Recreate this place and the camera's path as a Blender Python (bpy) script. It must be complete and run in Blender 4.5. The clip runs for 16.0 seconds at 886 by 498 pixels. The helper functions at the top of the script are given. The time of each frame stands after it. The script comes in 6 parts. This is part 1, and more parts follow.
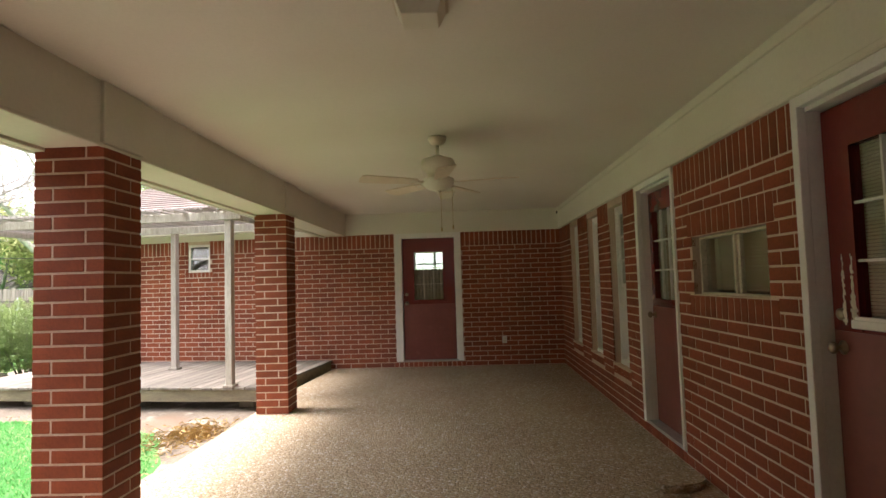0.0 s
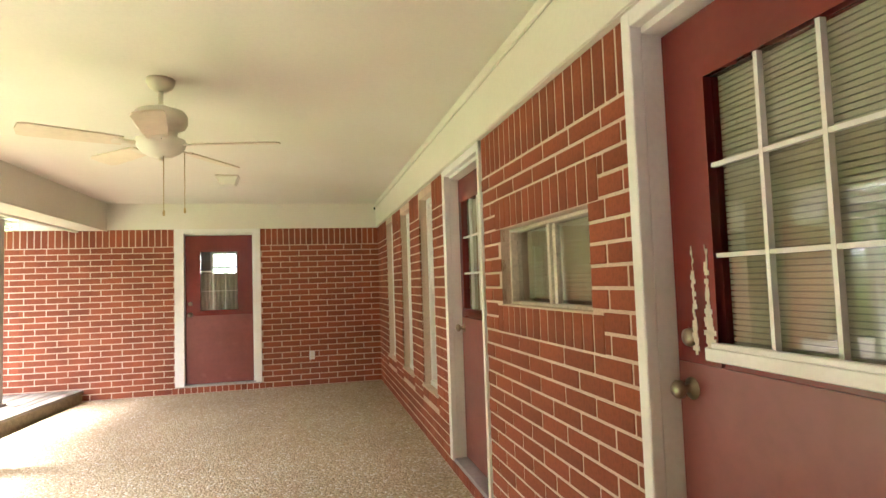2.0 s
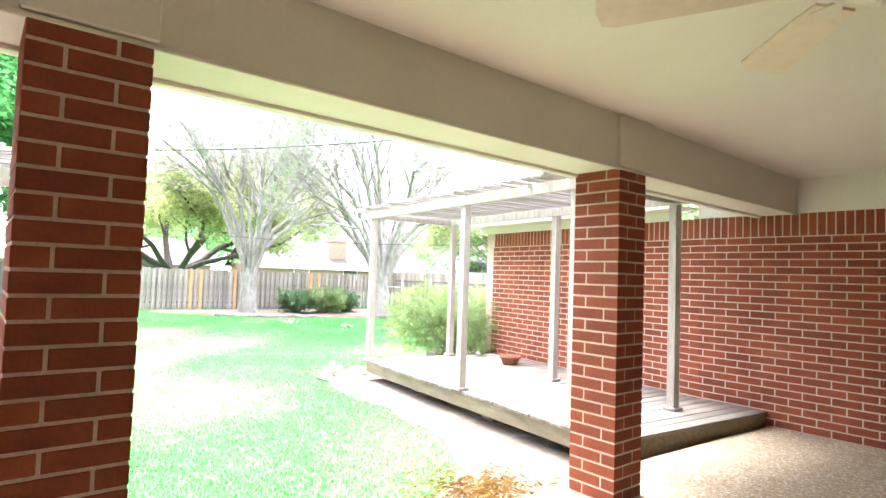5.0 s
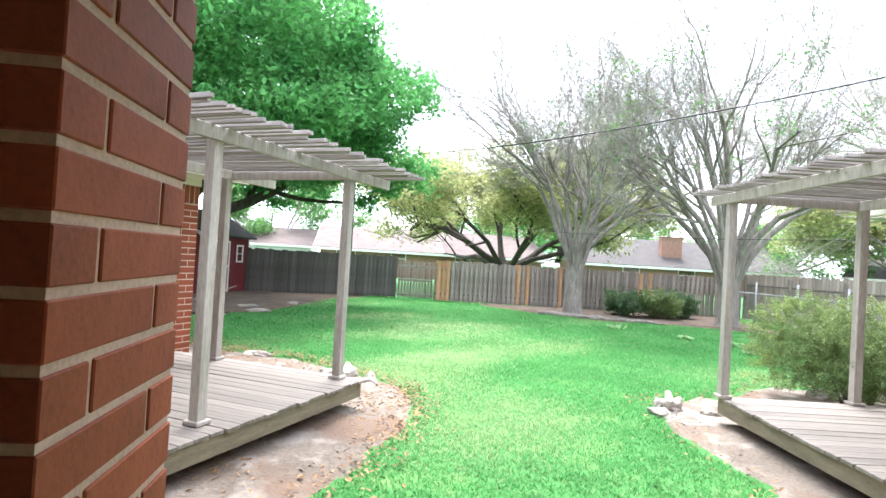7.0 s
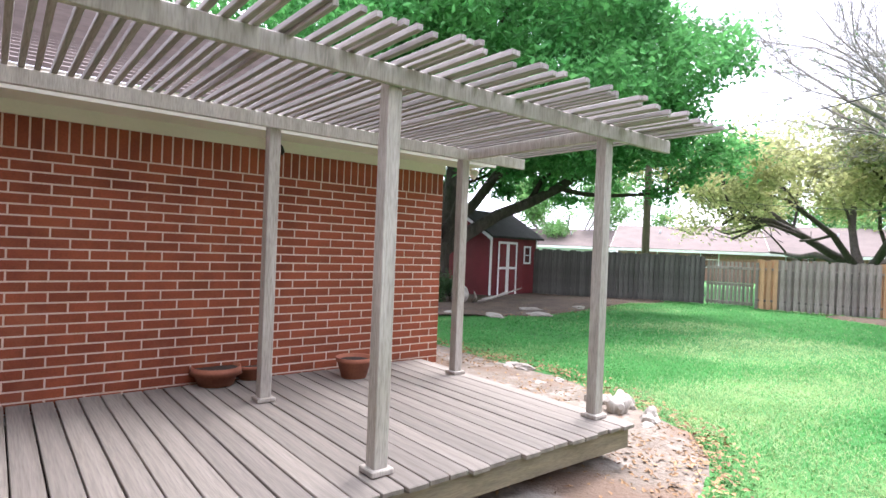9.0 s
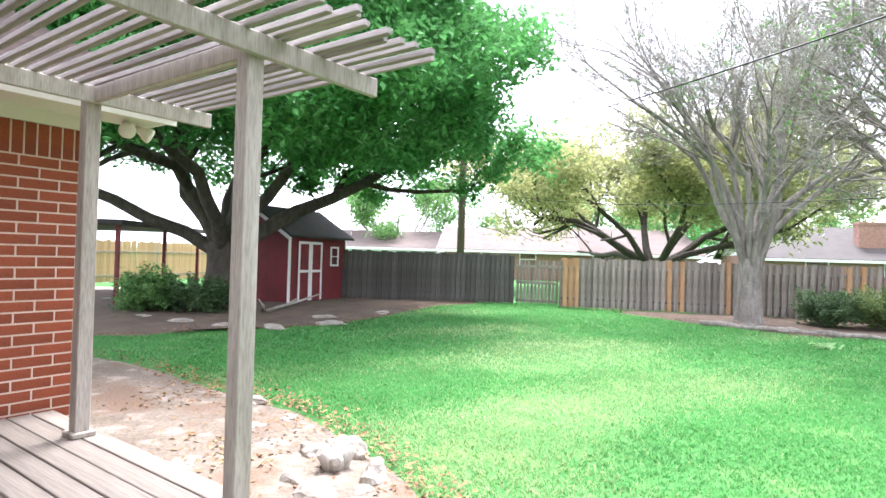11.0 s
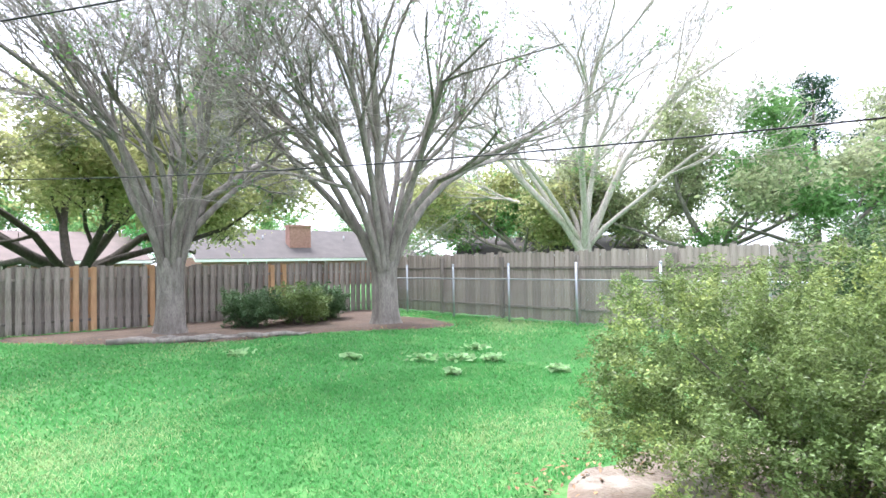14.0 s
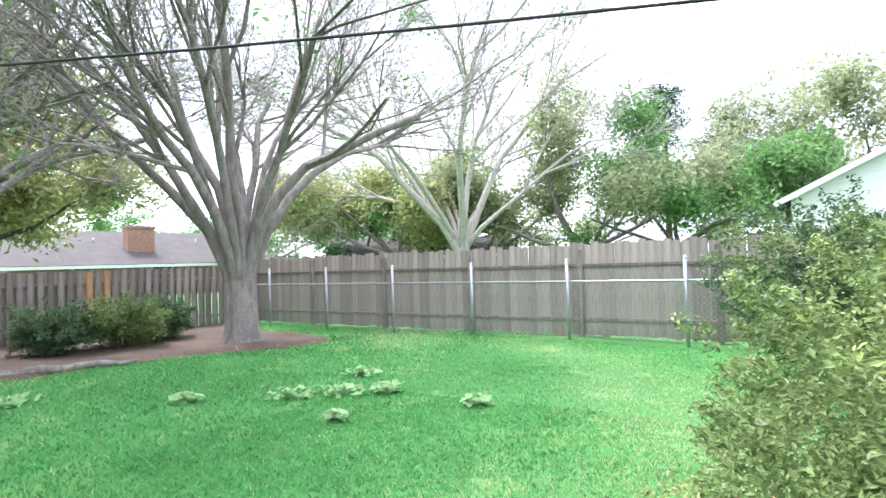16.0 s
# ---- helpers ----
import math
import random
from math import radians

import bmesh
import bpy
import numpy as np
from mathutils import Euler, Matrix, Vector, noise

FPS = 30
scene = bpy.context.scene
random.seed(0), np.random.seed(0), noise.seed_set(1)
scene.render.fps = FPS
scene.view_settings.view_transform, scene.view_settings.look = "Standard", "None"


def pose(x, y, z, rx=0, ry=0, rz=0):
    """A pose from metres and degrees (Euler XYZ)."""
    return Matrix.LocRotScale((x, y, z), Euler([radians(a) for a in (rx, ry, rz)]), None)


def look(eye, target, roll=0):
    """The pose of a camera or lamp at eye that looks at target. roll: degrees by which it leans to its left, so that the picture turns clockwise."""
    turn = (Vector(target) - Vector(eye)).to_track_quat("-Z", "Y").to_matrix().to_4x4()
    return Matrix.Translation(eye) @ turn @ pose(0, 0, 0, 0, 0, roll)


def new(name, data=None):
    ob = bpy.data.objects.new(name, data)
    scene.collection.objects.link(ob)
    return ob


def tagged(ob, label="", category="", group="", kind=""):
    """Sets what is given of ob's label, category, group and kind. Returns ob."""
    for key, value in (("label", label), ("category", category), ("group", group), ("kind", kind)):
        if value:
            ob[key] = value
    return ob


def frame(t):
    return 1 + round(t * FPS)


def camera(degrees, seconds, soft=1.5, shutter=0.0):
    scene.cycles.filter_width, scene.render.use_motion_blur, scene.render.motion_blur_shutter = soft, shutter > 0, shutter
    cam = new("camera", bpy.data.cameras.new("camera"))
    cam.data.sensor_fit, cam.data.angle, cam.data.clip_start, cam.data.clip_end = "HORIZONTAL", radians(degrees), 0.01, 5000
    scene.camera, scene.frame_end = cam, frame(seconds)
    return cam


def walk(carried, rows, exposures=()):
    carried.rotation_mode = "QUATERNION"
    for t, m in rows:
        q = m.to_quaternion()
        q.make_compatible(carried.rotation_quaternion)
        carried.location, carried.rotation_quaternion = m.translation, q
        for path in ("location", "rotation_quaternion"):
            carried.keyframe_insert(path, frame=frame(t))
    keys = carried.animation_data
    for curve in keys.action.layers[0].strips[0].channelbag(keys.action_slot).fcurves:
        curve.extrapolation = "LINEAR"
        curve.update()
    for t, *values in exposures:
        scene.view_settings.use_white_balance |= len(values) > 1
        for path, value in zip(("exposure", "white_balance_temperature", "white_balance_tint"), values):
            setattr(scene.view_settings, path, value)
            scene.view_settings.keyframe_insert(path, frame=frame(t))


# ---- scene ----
cam = camera(76.2, 16.0)

PATH = [
    (0, (0.389, -0.173, 1.405), (0.316, 1.822, 1.52), -1.7),
    (0.5, (0.48, 0.062, 1.412), (0.746, 2.041, 1.517), -2.1),
    (1, (0.67, 0.334, 1.408), (1.079, 2.289, 1.511), -2.1),
    (1.5, (0.837, 0.65, 1.385), (1.285, 2.596, 1.495), -2.0),
    (2, (0.985, 0.981, 1.394), (1.451, 2.922, 1.51), -1.9),
    (2.5, (1.117, 1.334, 1.409), (1.538, 3.286, 1.529), -1.9),
    (3, (1.111, 1.728, 1.406), (1.247, 3.719, 1.541), -1.3),
    (3.5, (1.072, 2.1, 1.401), (0.762, 4.071, 1.545), -0.4),
    (4, (0.921, 2.405, 1.446), (0.105, 4.226, 1.574), 0.5),
    (4.5, (0.684, 2.595, 1.459), (-0.559, 4.158, 1.569), 1.2),
    (4.7, (0.653, 2.667, 1.456), (-0.728, 4.109, 1.56), 1.5),
    (6.8, (-0.864, 3.478, 1.487), (-2.824, 3.877, 1.528), 3.5),
    (7, (-0.968, 3.545, 1.493), (-2.953, 3.793, 1.526), 3.4),
    (7.5, (-1.397, 3.625, 1.478), (-3.394, 3.519, 1.489), 3.4),
    (8, (-1.775, 3.779, 1.469), (-3.675, 3.153, 1.464), 2.4),
    (8.2, (-1.923, 3.781, 1.454), (-3.764, 2.998, 1.445), 2.3),
    (10.3, (-3.951, 4.191, 1.392), (-5.827, 3.499, 1.387), 2.4),
    (10.5, (-4.128, 4.287, 1.404), (-6.045, 3.718, 1.406), 2.3),
    (11, (-4.586, 4.504, 1.368), (-6.571, 4.26, 1.39), 1.7),
    (11.2, (-4.797, 4.57, 1.346), (-6.792, 4.437, 1.366), 0.9),
    (11.5, (-5.023, 4.771, 1.358), (-7.022, 4.794, 1.392), 1.5),
    (12, (-5.338, 5.089, 1.32), (-7.321, 5.342, 1.365), 1.1),
    (12.5, (-5.701, 5.428, 1.318), (-7.619, 5.993, 1.369), 0.6),
    (13, (-6.054, 5.666, 1.319), (-7.877, 6.487, 1.371), 0.3),
    (13.5, (-6.359, 5.915, 1.36), (-8.026, 7.02, 1.411), -0.3),
    (14, (-6.712, 6.264, 1.331), (-8.153, 7.65, 1.38), -1.0),
    (14.5, (-7.151, 6.619, 1.272), (-8.446, 8.143, 1.322), -1.5),
    (15, (-7.506, 6.96, 1.264), (-8.659, 8.594, 1.312), -1.6),
    (15.5, (-7.878, 7.308, 1.283), (-8.97, 8.983, 1.33), -1.8),
    (16, (-8.304, 7.646, 1.299), (-9.386, 9.327, 1.348), -1.9),
]
walk(cam, [(t, look(e, g, r)) for t, e, g, r in PATH],
     [(0, 2.4, 6500, 18), (0.5, 3.2, 6450, 18), (1.0, 3.85, 6400, 18), (1.5, 4.25, 6350, 18), (2.0, 4.45, 6300, 18), (3.0, 4.8, 6100, 18), (3.5, 4.8, 5850, 18), (4.0, 4.55, 5800, 17), (4.7, 3.95, 5850, 16),
      (6.0, 2.2, 5900, 13), (6.8, 2.1, 5850, 14), (7.1, 2.0, 5850, 15), (7.5, 1.75, 5850, 18), (8.2, 1.7, 5800, 20), (10.5, 2.3, 5950, 21), (11, 2.1, 5950, 19), (12, 1.8, 5900, 18), (13.3, 1.65, 5850, 18), (14.4, 1.85, 5800, 18), (16, 1.75, 5750, 18)])

# ---- light ----
world = bpy.data.worlds.new("sky")
scene.world = world
world.use_nodes = True
wt = world.node_tree
sky = wt.nodes.new("ShaderNodeTexSky")
sky.sky_type = "NISHITA"
sky.sun_disc = False
sky.sun_elevation, sky.sun_rotation = radians(66), radians(-82)
sky.air_density, sky.dust_density, sky.ozone_density = 1.0, 6.0, 1.0
cloud_tex = wt.nodes.new("ShaderNodeTexNoise")
cloud_tex.inputs["Scale"].default_value, cloud_tex.inputs["Detail"].default_value = 2.2, 6
cloud_ramp = wt.nodes.new("ShaderNodeValToRGB")
cloud_ramp.color_ramp.elements[0].position, cloud_ramp.color_ramp.elements[1].position = 0.38, 0.62
cloud_ramp.color_ramp.elements[0].color = (0.3, 0.3, 0.3, 1)
cloud_mix = wt.nodes.new("ShaderNodeMix")
cloud_mix.data_type = "RGBA"
cloud_mix.inputs["B"].default_value = (13.0, 13.2, 13.6, 1)
wt.links.new(cloud_tex.outputs["Fac"], cloud_ramp.inputs["Fac"])
wt.links.new(cloud_ramp.outputs["Color"], cloud_mix.inputs["Factor"])
wt.links.new(sky.outputs["Color"], cloud_mix.inputs["A"])
wt.links.new(cloud_mix.outputs["Result"], wt.nodes["Background"].inputs["Color"])
wt.nodes["Background"].inputs["Strength"].default_value = 0.1

SUN_FROM = Vector((-0.40, 0.06, 0.91))
sun = new("sun", bpy.data.lights.new("sun", "SUN"))
sun.data.energy, sun.data.angle, sun.data.color = 2.8, radians(20), (1.0, 0.95, 0.87)
sun.matrix_world = look(SUN_FROM * 30, (0, 0, 0))


# ---- materials ----
def material(name, color, color2=None, rough=0.7, scale=6.0, fine=60.0, bump=0.2, metal=0.0, vary=0.0, stretch=(1, 1, 1),
             spots=None, spec=0.5, grain=0.25, reach=0.004):
    m = bpy.data.materials.new(name)
    m.use_nodes = True
    nt = m.node_tree
    b = nt.nodes["Principled BSDF"]
    b.inputs["Roughness"].default_value, b.inputs["Metallic"].default_value = rough, metal
    b.inputs["Specular IOR Level"].default_value = spec
    co = nt.nodes.new("ShaderNodeTexCoord")
    mp = nt.nodes.new("ShaderNodeMapping")
    mp.inputs["Scale"].default_value = stretch
    nt.links.new(co.outputs["Object"], mp.inputs["Vector"])
    def tex(s, detail=4):
        n = nt.nodes.new("ShaderNodeTexNoise")
        n.inputs["Scale"].default_value, n.inputs["Detail"].default_value = s, detail
        nt.links.new(mp.outputs["Vector"], n.inputs["Vector"])
        return n
    def mix(kind, f, a, c):
        n = nt.nodes.new("ShaderNodeMix")
        n.data_type, n.blend_type = "RGBA", kind
        for sock, v in (("Factor", f), ("A", a), ("B", c)):
            if isinstance(v, bpy.types.NodeSocket):
                nt.links.new(v, n.inputs[sock])
            else:
                n.inputs[sock].default_value = v if sock == "Factor" else (*v, 1)
        return n.outputs["Result"]
    def ramp(sock, lo, hi):
        n = nt.nodes.new("ShaderNodeMapRange")
        n.inputs["From Min"].default_value, n.inputs["From Max"].default_value = lo, hi
        nt.links.new(sock, n.inputs["Value"])
        return n.outputs["Result"]
    big, small = tex(scale), tex(fine, 6)
    out = mix("MIX", ramp(big.outputs["Fac"], 0.35, 0.65), color, color2 or tuple(c * 0.75 for c in color))
    out = mix("MULTIPLY", ramp(small.outputs["Fac"], 0.42, 0.75), out, tuple([1 - grain] * 3))
    # mix "MULTIPLY" leaves the colour where the factor is 0
    for sp_scale, sp_color, lo, hi in ([] if not spots else spots if isinstance(spots, list) else [spots]):
        out = mix("MIX", ramp(tex(sp_scale, 5).outputs["Fac"], lo, hi), out, sp_color)
    if vary:
        oi, ge = nt.nodes.new("ShaderNodeObjectInfo"), nt.nodes.new("ShaderNodeNewGeometry")
        ad = nt.nodes.new("ShaderNodeMath")
        ad.operation = "ADD"
        nt.links.new(oi.outputs["Random"], ad.inputs[0])
        nt.links.new(ge.outputs["Random Per Island"], ad.inputs[1])
        fr = nt.nodes.new("ShaderNodeMath")
        fr.operation = "FRACT"
        nt.links.new(ad.outputs[0], fr.inputs[0])
        mr = nt.nodes.new("ShaderNodeMapRange")
        mr.inputs["To Min"].default_value, mr.inputs["To Max"].default_value = 1 - vary, 1 + vary * 0.7
        nt.links.new(fr.outputs[0], mr.inputs["Value"])
        hs = nt.nodes.new("ShaderNodeHueSaturation")
        nt.links.new(mr.outputs["Result"], hs.inputs["Value"])
        nt.links.new(out, hs.inputs["Color"])
        out = hs.outputs["Color"]
    nt.links.new(out, b.inputs["Base Color"])
    if bump:
        bp = nt.nodes.new("ShaderNodeBump")
        bp.inputs["Strength"].default_value, bp.inputs["Distance"].default_value = bump, reach
        nt.links.new(small.outputs["Fac"], bp.inputs["Height"])
        nt.links.new(bp.outputs["Normal"], b.inputs["Normal"])
    return m


def leaf_material(name, a, c, trans=0.35, rough=0.55, vary=0.35):
    m = material(name, a, c, rough=rough, scale=0.9, fine=3.0, bump=0, vary=vary, grain=0.2, spec=0.16)
    nt = m.node_tree
    b = nt.nodes["Principled BSDF"]
    tr = nt.nodes.new("ShaderNodeBsdfTranslucent")
    nt.links.new(b.inputs["Base Color"].links[0].from_socket, tr.inputs["Color"])
    mx = nt.nodes.new("ShaderNodeMixShader")
    mx.inputs["Fac"].default_value = trans
    nt.links.new(b.outputs["BSDF"], mx.inputs[1])
    nt.links.new(tr.outputs["BSDF"], mx.inputs[2])
    nt.links.new(mx.outputs["Shader"], nt.nodes["Material Output"].inputs["Surface"])
    return m


BRICK = material("red_brick", (0.30, 0.076, 0.03), (0.215, 0.05, 0.022), 0.75, 3.0, 90, 0.35, vary=0.17, grain=0.25, spec=0.35,
                 spots=(2.2, (0.33, 0.13, 0.07), 0.62, 0.85))
MORTAR = material("pale_mortar", (0.66, 0.515, 0.41), (0.57, 0.43, 0.335), 0.9, 4, 120, 0.4)
PAINT = material("cream_paint", (0.74, 0.71, 0.62), (0.70, 0.66, 0.56), 0.55, 1.2, 40, 0.04, grain=0.04)
CEILING = material("ceiling_paint", (0.76, 0.73, 0.66), (0.72, 0.68, 0.60), 0.75, 0.8, 70, 0.08, grain=0.04)
WHITE = material("white_trim_paint", (0.80, 0.79, 0.76), (0.73, 0.72, 0.69), 0.45, 3, 50, 0.06, grain=0.06)
DOOR_RED = material("maroon_door_paint", (0.185, 0.026, 0.02), (0.15, 0.021, 0.017), 0.27, 2.5, 25, 0.04, grain=0.1)
DOOR_FADED = material("faded_maroon_paint", (0.22, 0.066, 0.055), (0.18, 0.05, 0.042), 0.3, 2.0, 18, 0.05, grain=0.12,
                      spots=(5, (0.24, 0.09, 0.078), 0.62, 0.8))
PEELED = material("bare_primer", (0.70, 0.64, 0.52), (0.60, 0.53, 0.42), 0.6, 9, 60, 0.3)
AGGREGATE = material("pebble_aggregate", (0.42, 0.335, 0.215), (0.33, 0.26, 0.16), 0.85, 1.1, 52, 0.8, grain=0.5, reach=0.01,
                     spots=(46, (0.52, 0.44, 0.33), 0.56, 0.66))
WOOD = material("weathered_wood", (0.48, 0.435, 0.375), (0.38, 0.34, 0.285), 0.8, 3, 22, 0.5, stretch=(5, 5, 0.6), vary=0.16, grain=0.35)
DECK = material("weathered_deck_board", (0.285, 0.25, 0.21), (0.195, 0.17, 0.14), 0.8, 2.2, 16, 0.5, stretch=(6, 0.7, 6), vary=0.22, grain=0.32,
                spots=(0.8, (0.23, 0.21, 0.15), 0.58, 0.75))
# weathered wood, darkened in colour for slats seen against the sky
LATH = material("weathered_backlit_lath", (0.37, 0.33, 0.30), (0.26, 0.23, 0.205), 0.85, 3, 22, 0.5, stretch=(5, 0.8, 5), vary=0.2, grain=0.4)
DECK_EDGE = material("greenish_rim_board", (0.25, 0.21, 0.13), (0.18, 0.15, 0.10), 0.85, 3, 18, 0.5, stretch=(1, 6, 6), grain=0.3)
FENCE_GREY = material("grey_fence_board", (0.33, 0.29, 0.25), (0.21, 0.185, 0.155), 0.85, 2.2, 14, 0.5, stretch=(5, 5, 0.5), vary=0.3, grain=0.4)
# the oak's shade on these boards is put into their dark colour
FENCE_SHADED = material("shaded_fence_board", (0.14, 0.13, 0.115), (0.085, 0.08, 0.07), 0.9, 2.2, 14, 0.5, stretch=(5, 5, 0.5), vary=0.3, grain=0.4)
FENCE_NEW = material("new_cedar_board", (0.52, 0.32, 0.17), (0.43, 0.26, 0.13), 0.75, 3, 16, 0.3, stretch=(5, 5, 0.5), vary=0.15)
FENCE_PALE = material("pale_fence_board", (0.45, 0.385, 0.33), (0.33, 0.28, 0.235), 0.85, 2.0, 12, 0.5, stretch=(5, 5, 0.45), vary=0.26, grain=0.35,
                      spots=(1.6, (0.40, 0.33, 0.25), 0.6, 0.75))
TWIG = material("grey_twig", (0.46, 0.42, 0.38), (0.36, 0.33, 0.30), 0.9, 3, 14, 0)
BARK_GREY = material("grey_bark", (0.31, 0.28, 0.245), (0.185, 0.165, 0.14), 0.9, 3, 22, 0.8, stretch=(3, 3, 0.8), grain=0.45, reach=0.02)
BARK_DARK = material("dark_bark", (0.095, 0.08, 0.062), (0.055, 0.046, 0.036), 0.9, 3, 18, 0.9, stretch=(3, 3, 0.8), grain=0.45, reach=0.03)
BARK_PALE = material("pale_bark", (0.52, 0.48, 0.42), (0.38, 0.35, 0.30), 0.9, 3, 14, 0.5, stretch=(3, 3, 0.8), grain=0.35)
LEAF_OAK = leaf_material("oak_leaf", (0.165, 0.43, 0.13), (0.10, 0.32, 0.095), 0.5)
LEAF_YELLOW = leaf_material("spring_leaf", (0.47, 0.47, 0.22), (0.38, 0.42, 0.18), 0.48)
LEAF_GREEN = leaf_material("green_leaf", (0.21, 0.38, 0.13), (0.155, 0.31, 0.10), 0.48)
# leaf green made paler: the haze of far trees is mixed into the colour
LEAF_HAZE = leaf_material("pale_haze_leaf", (0.40, 0.44, 0.25), (0.31, 0.37, 0.20), 0.5)
LEAF_PINE = leaf_material("pine_needle", (0.045, 0.105, 0.05), (0.03, 0.08, 0.04), 0.2)
LEAF_SHRUB = leaf_material("shrub_leaf", (0.235, 0.315, 0.11), (0.135, 0.215, 0.07), 0.36, 0.35)
LEAF_DULL = leaf_material("dull_shrub_leaf", (0.12, 0.20, 0.085), (0.075, 0.14, 0.06), 0.3, 0.4)
LEAF_TIP = leaf_material("bright_shrub_leaf", (0.38, 0.46, 0.15), (0.29, 0.38, 0.12), 0.35, 0.4)
WEED = leaf_material("weed_leaf", (0.36, 0.55, 0.27), (0.28, 0.48, 0.2), 0.45)
LAWN = material("lawn", (0.065, 0.20, 0.052), (0.052, 0.165, 0.042), 0.9, 0.35, 45, 0.3, grain=0.14, spec=0.2, reach=0.03,
                spots=(1.6, (0.16, 0.27, 0.09), 0.55, 0.75))
BLADE = leaf_material("grass_blade", (0.11, 0.365, 0.10), (0.082, 0.30, 0.076), 0.5, 0.6, 0.2)
BLADE_PALE = leaf_material("pale_grass_blade", (0.38, 0.49, 0.23), (0.28, 0.42, 0.17), 0.45, 0.6, 0.2)
DIRT = material("bare_dirt", (0.215, 0.178, 0.138), (0.15, 0.12, 0.09), 0.95, 1.6, 30, 0.8, grain=0.4, reach=0.02,
                spots=[(3.5, (0.29, 0.255, 0.21), 0.52, 0.66), (1.3, (0.16, 0.11, 0.075), 0.52, 0.62)])
# dark mulch; by the shed, bare soil with the shade put into its colour
MULCH_AND_SHADE = material("mulch_and_shaded_soil", (0.15, 0.105, 0.072), (0.10, 0.07, 0.05), 0.95, 1.8, 26, 0.9, grain=0.5, reach=0.03)
LITTER = material("dry_leaf", (0.36, 0.22, 0.10), (0.24, 0.14, 0.07), 0.8, 3, 20, 0.1, vary=0.4)
STRAW = material("straw", (0.48, 0.33, 0.12), (0.38, 0.25, 0.09), 0.85, 3, 20, 0.1, vary=0.3)
STONE = material("limestone", (0.40, 0.365, 0.315), (0.28, 0.25, 0.21), 0.9, 4, 30, 0.7, grain=0.25, reach=0.015)
TERRACOTTA = material("terracotta", (0.38, 0.14, 0.075), (0.30, 0.105, 0.06), 0.8, 5, 50, 0.2, grain=0.2)
SOIL = material("potting_soil", (0.05, 0.035, 0.025), None, 0.95, 12, 60, 0.8)
SHED_RED = material("barn_red_siding", (0.18, 0.022, 0.026), (0.14, 0.018, 0.02), 0.7, 2, 25, 0.15, grain=0.15)
SHINGLE_DARK = material("dark_shingle", (0.055, 0.05, 0.048), (0.04, 0.037, 0.035), 0.9, 3, 30, 0.6, grain=0.35, vary=0.15)
SHINGLE = material("brown_shingle", (0.145, 0.11, 0.096), (0.115, 0.088, 0.077), 0.9, 1.2, 12, 0.4, grain=0.2, vary=0.12)
SHINGLE_GREY = material("grey_shingle", (0.088, 0.078, 0.072), (0.068, 0.06, 0.056), 0.9, 1.2, 12, 0.4, grain=0.2, vary=0.12)
METAL = material("galvanised_steel", (0.48, 0.50, 0.52), (0.40, 0.42, 0.44), 0.4, 6, 40, 0.1, metal=0.7, grain=0.15)
BRASS = material("aged_brass", (0.55, 0.40, 0.17), (0.42, 0.31, 0.14), 0.35, 10, 60, 0.1, metal=0.9)
NICKEL = material("tarnished_knob", (0.36, 0.30, 0.22), (0.28, 0.23, 0.17), 0.32, 12, 60, 0.1, metal=0.9)
BLACK = material("black_rubber", (0.02, 0.02, 0.02), None, 0.6)
FAN_CREAM = material("cream_enamel", (0.70, 0.65, 0.54), (0.65, 0.59, 0.48), 0.35, 4, 40, 0.03, grain=0.05)
BLADE_CREAM = material("cream_fan_blade", (0.72, 0.62, 0.49), (0.66, 0.56, 0.43), 0.45, 3, 30, 0.05, grain=0.08)
BOWL = material("frosted_glass", (0.72, 0.70, 0.60), (0.68, 0.66, 0.56), 0.35, 5, 40, 0.02, grain=0.03)
BLIND_DIM = material("dim_olive_blind", (0.52, 0.49, 0.36), (0.46, 0.43, 0.31), 0.6, 4, 40, 0.02, grain=0.05)
BLIND = material("cream_blind", (0.55, 0.53, 0.46), (0.50, 0.48, 0.41), 0.6, 4, 40, 0.02, grain=0.05)
ROOM = material("room_wall", (0.30, 0.285, 0.25), (0.26, 0.245, 0.21), 0.85, 2, 30, 0.05)
POLE_WOOD = material("utility_pole_wood", (0.20, 0.155, 0.11), (0.14, 0.11, 0.08), 0.9, 3, 20, 0.5, stretch=(3, 3, 0.5))
HOUSE_BRICK = material("far_house_brick", (0.36, 0.21, 0.16), (0.29, 0.16, 0.12), 0.85, 6, 14, 0.3, grain=0.3)
SIDING = material("white_siding", (0.72, 0.72, 0.70), (0.66, 0.66, 0.64), 0.6, 2, 20, 0.05, stretch=(0.3, 0.3, 6), grain=0.1)

# pebbles of the aggregate: cells of their own tone, sunk at their joints
nt = AGGREGATE.node_tree
ab = nt.nodes["Principled BSDF"]
aco = nt.nodes.new("ShaderNodeTexCoord")
peb = nt.nodes.new("ShaderNodeTexVoronoi")
peb.inputs["Scale"].default_value = 62
nt.links.new(aco.outputs["Object"], peb.inputs["Vector"])
tone = nt.nodes.new("ShaderNodeValToRGB")
sep = nt.nodes.new("ShaderNodeSeparateColor")
nt.links.new(peb.outputs["Color"], sep.inputs["Color"])
nt.links.new(sep.outputs["Red"], tone.inputs["Fac"])
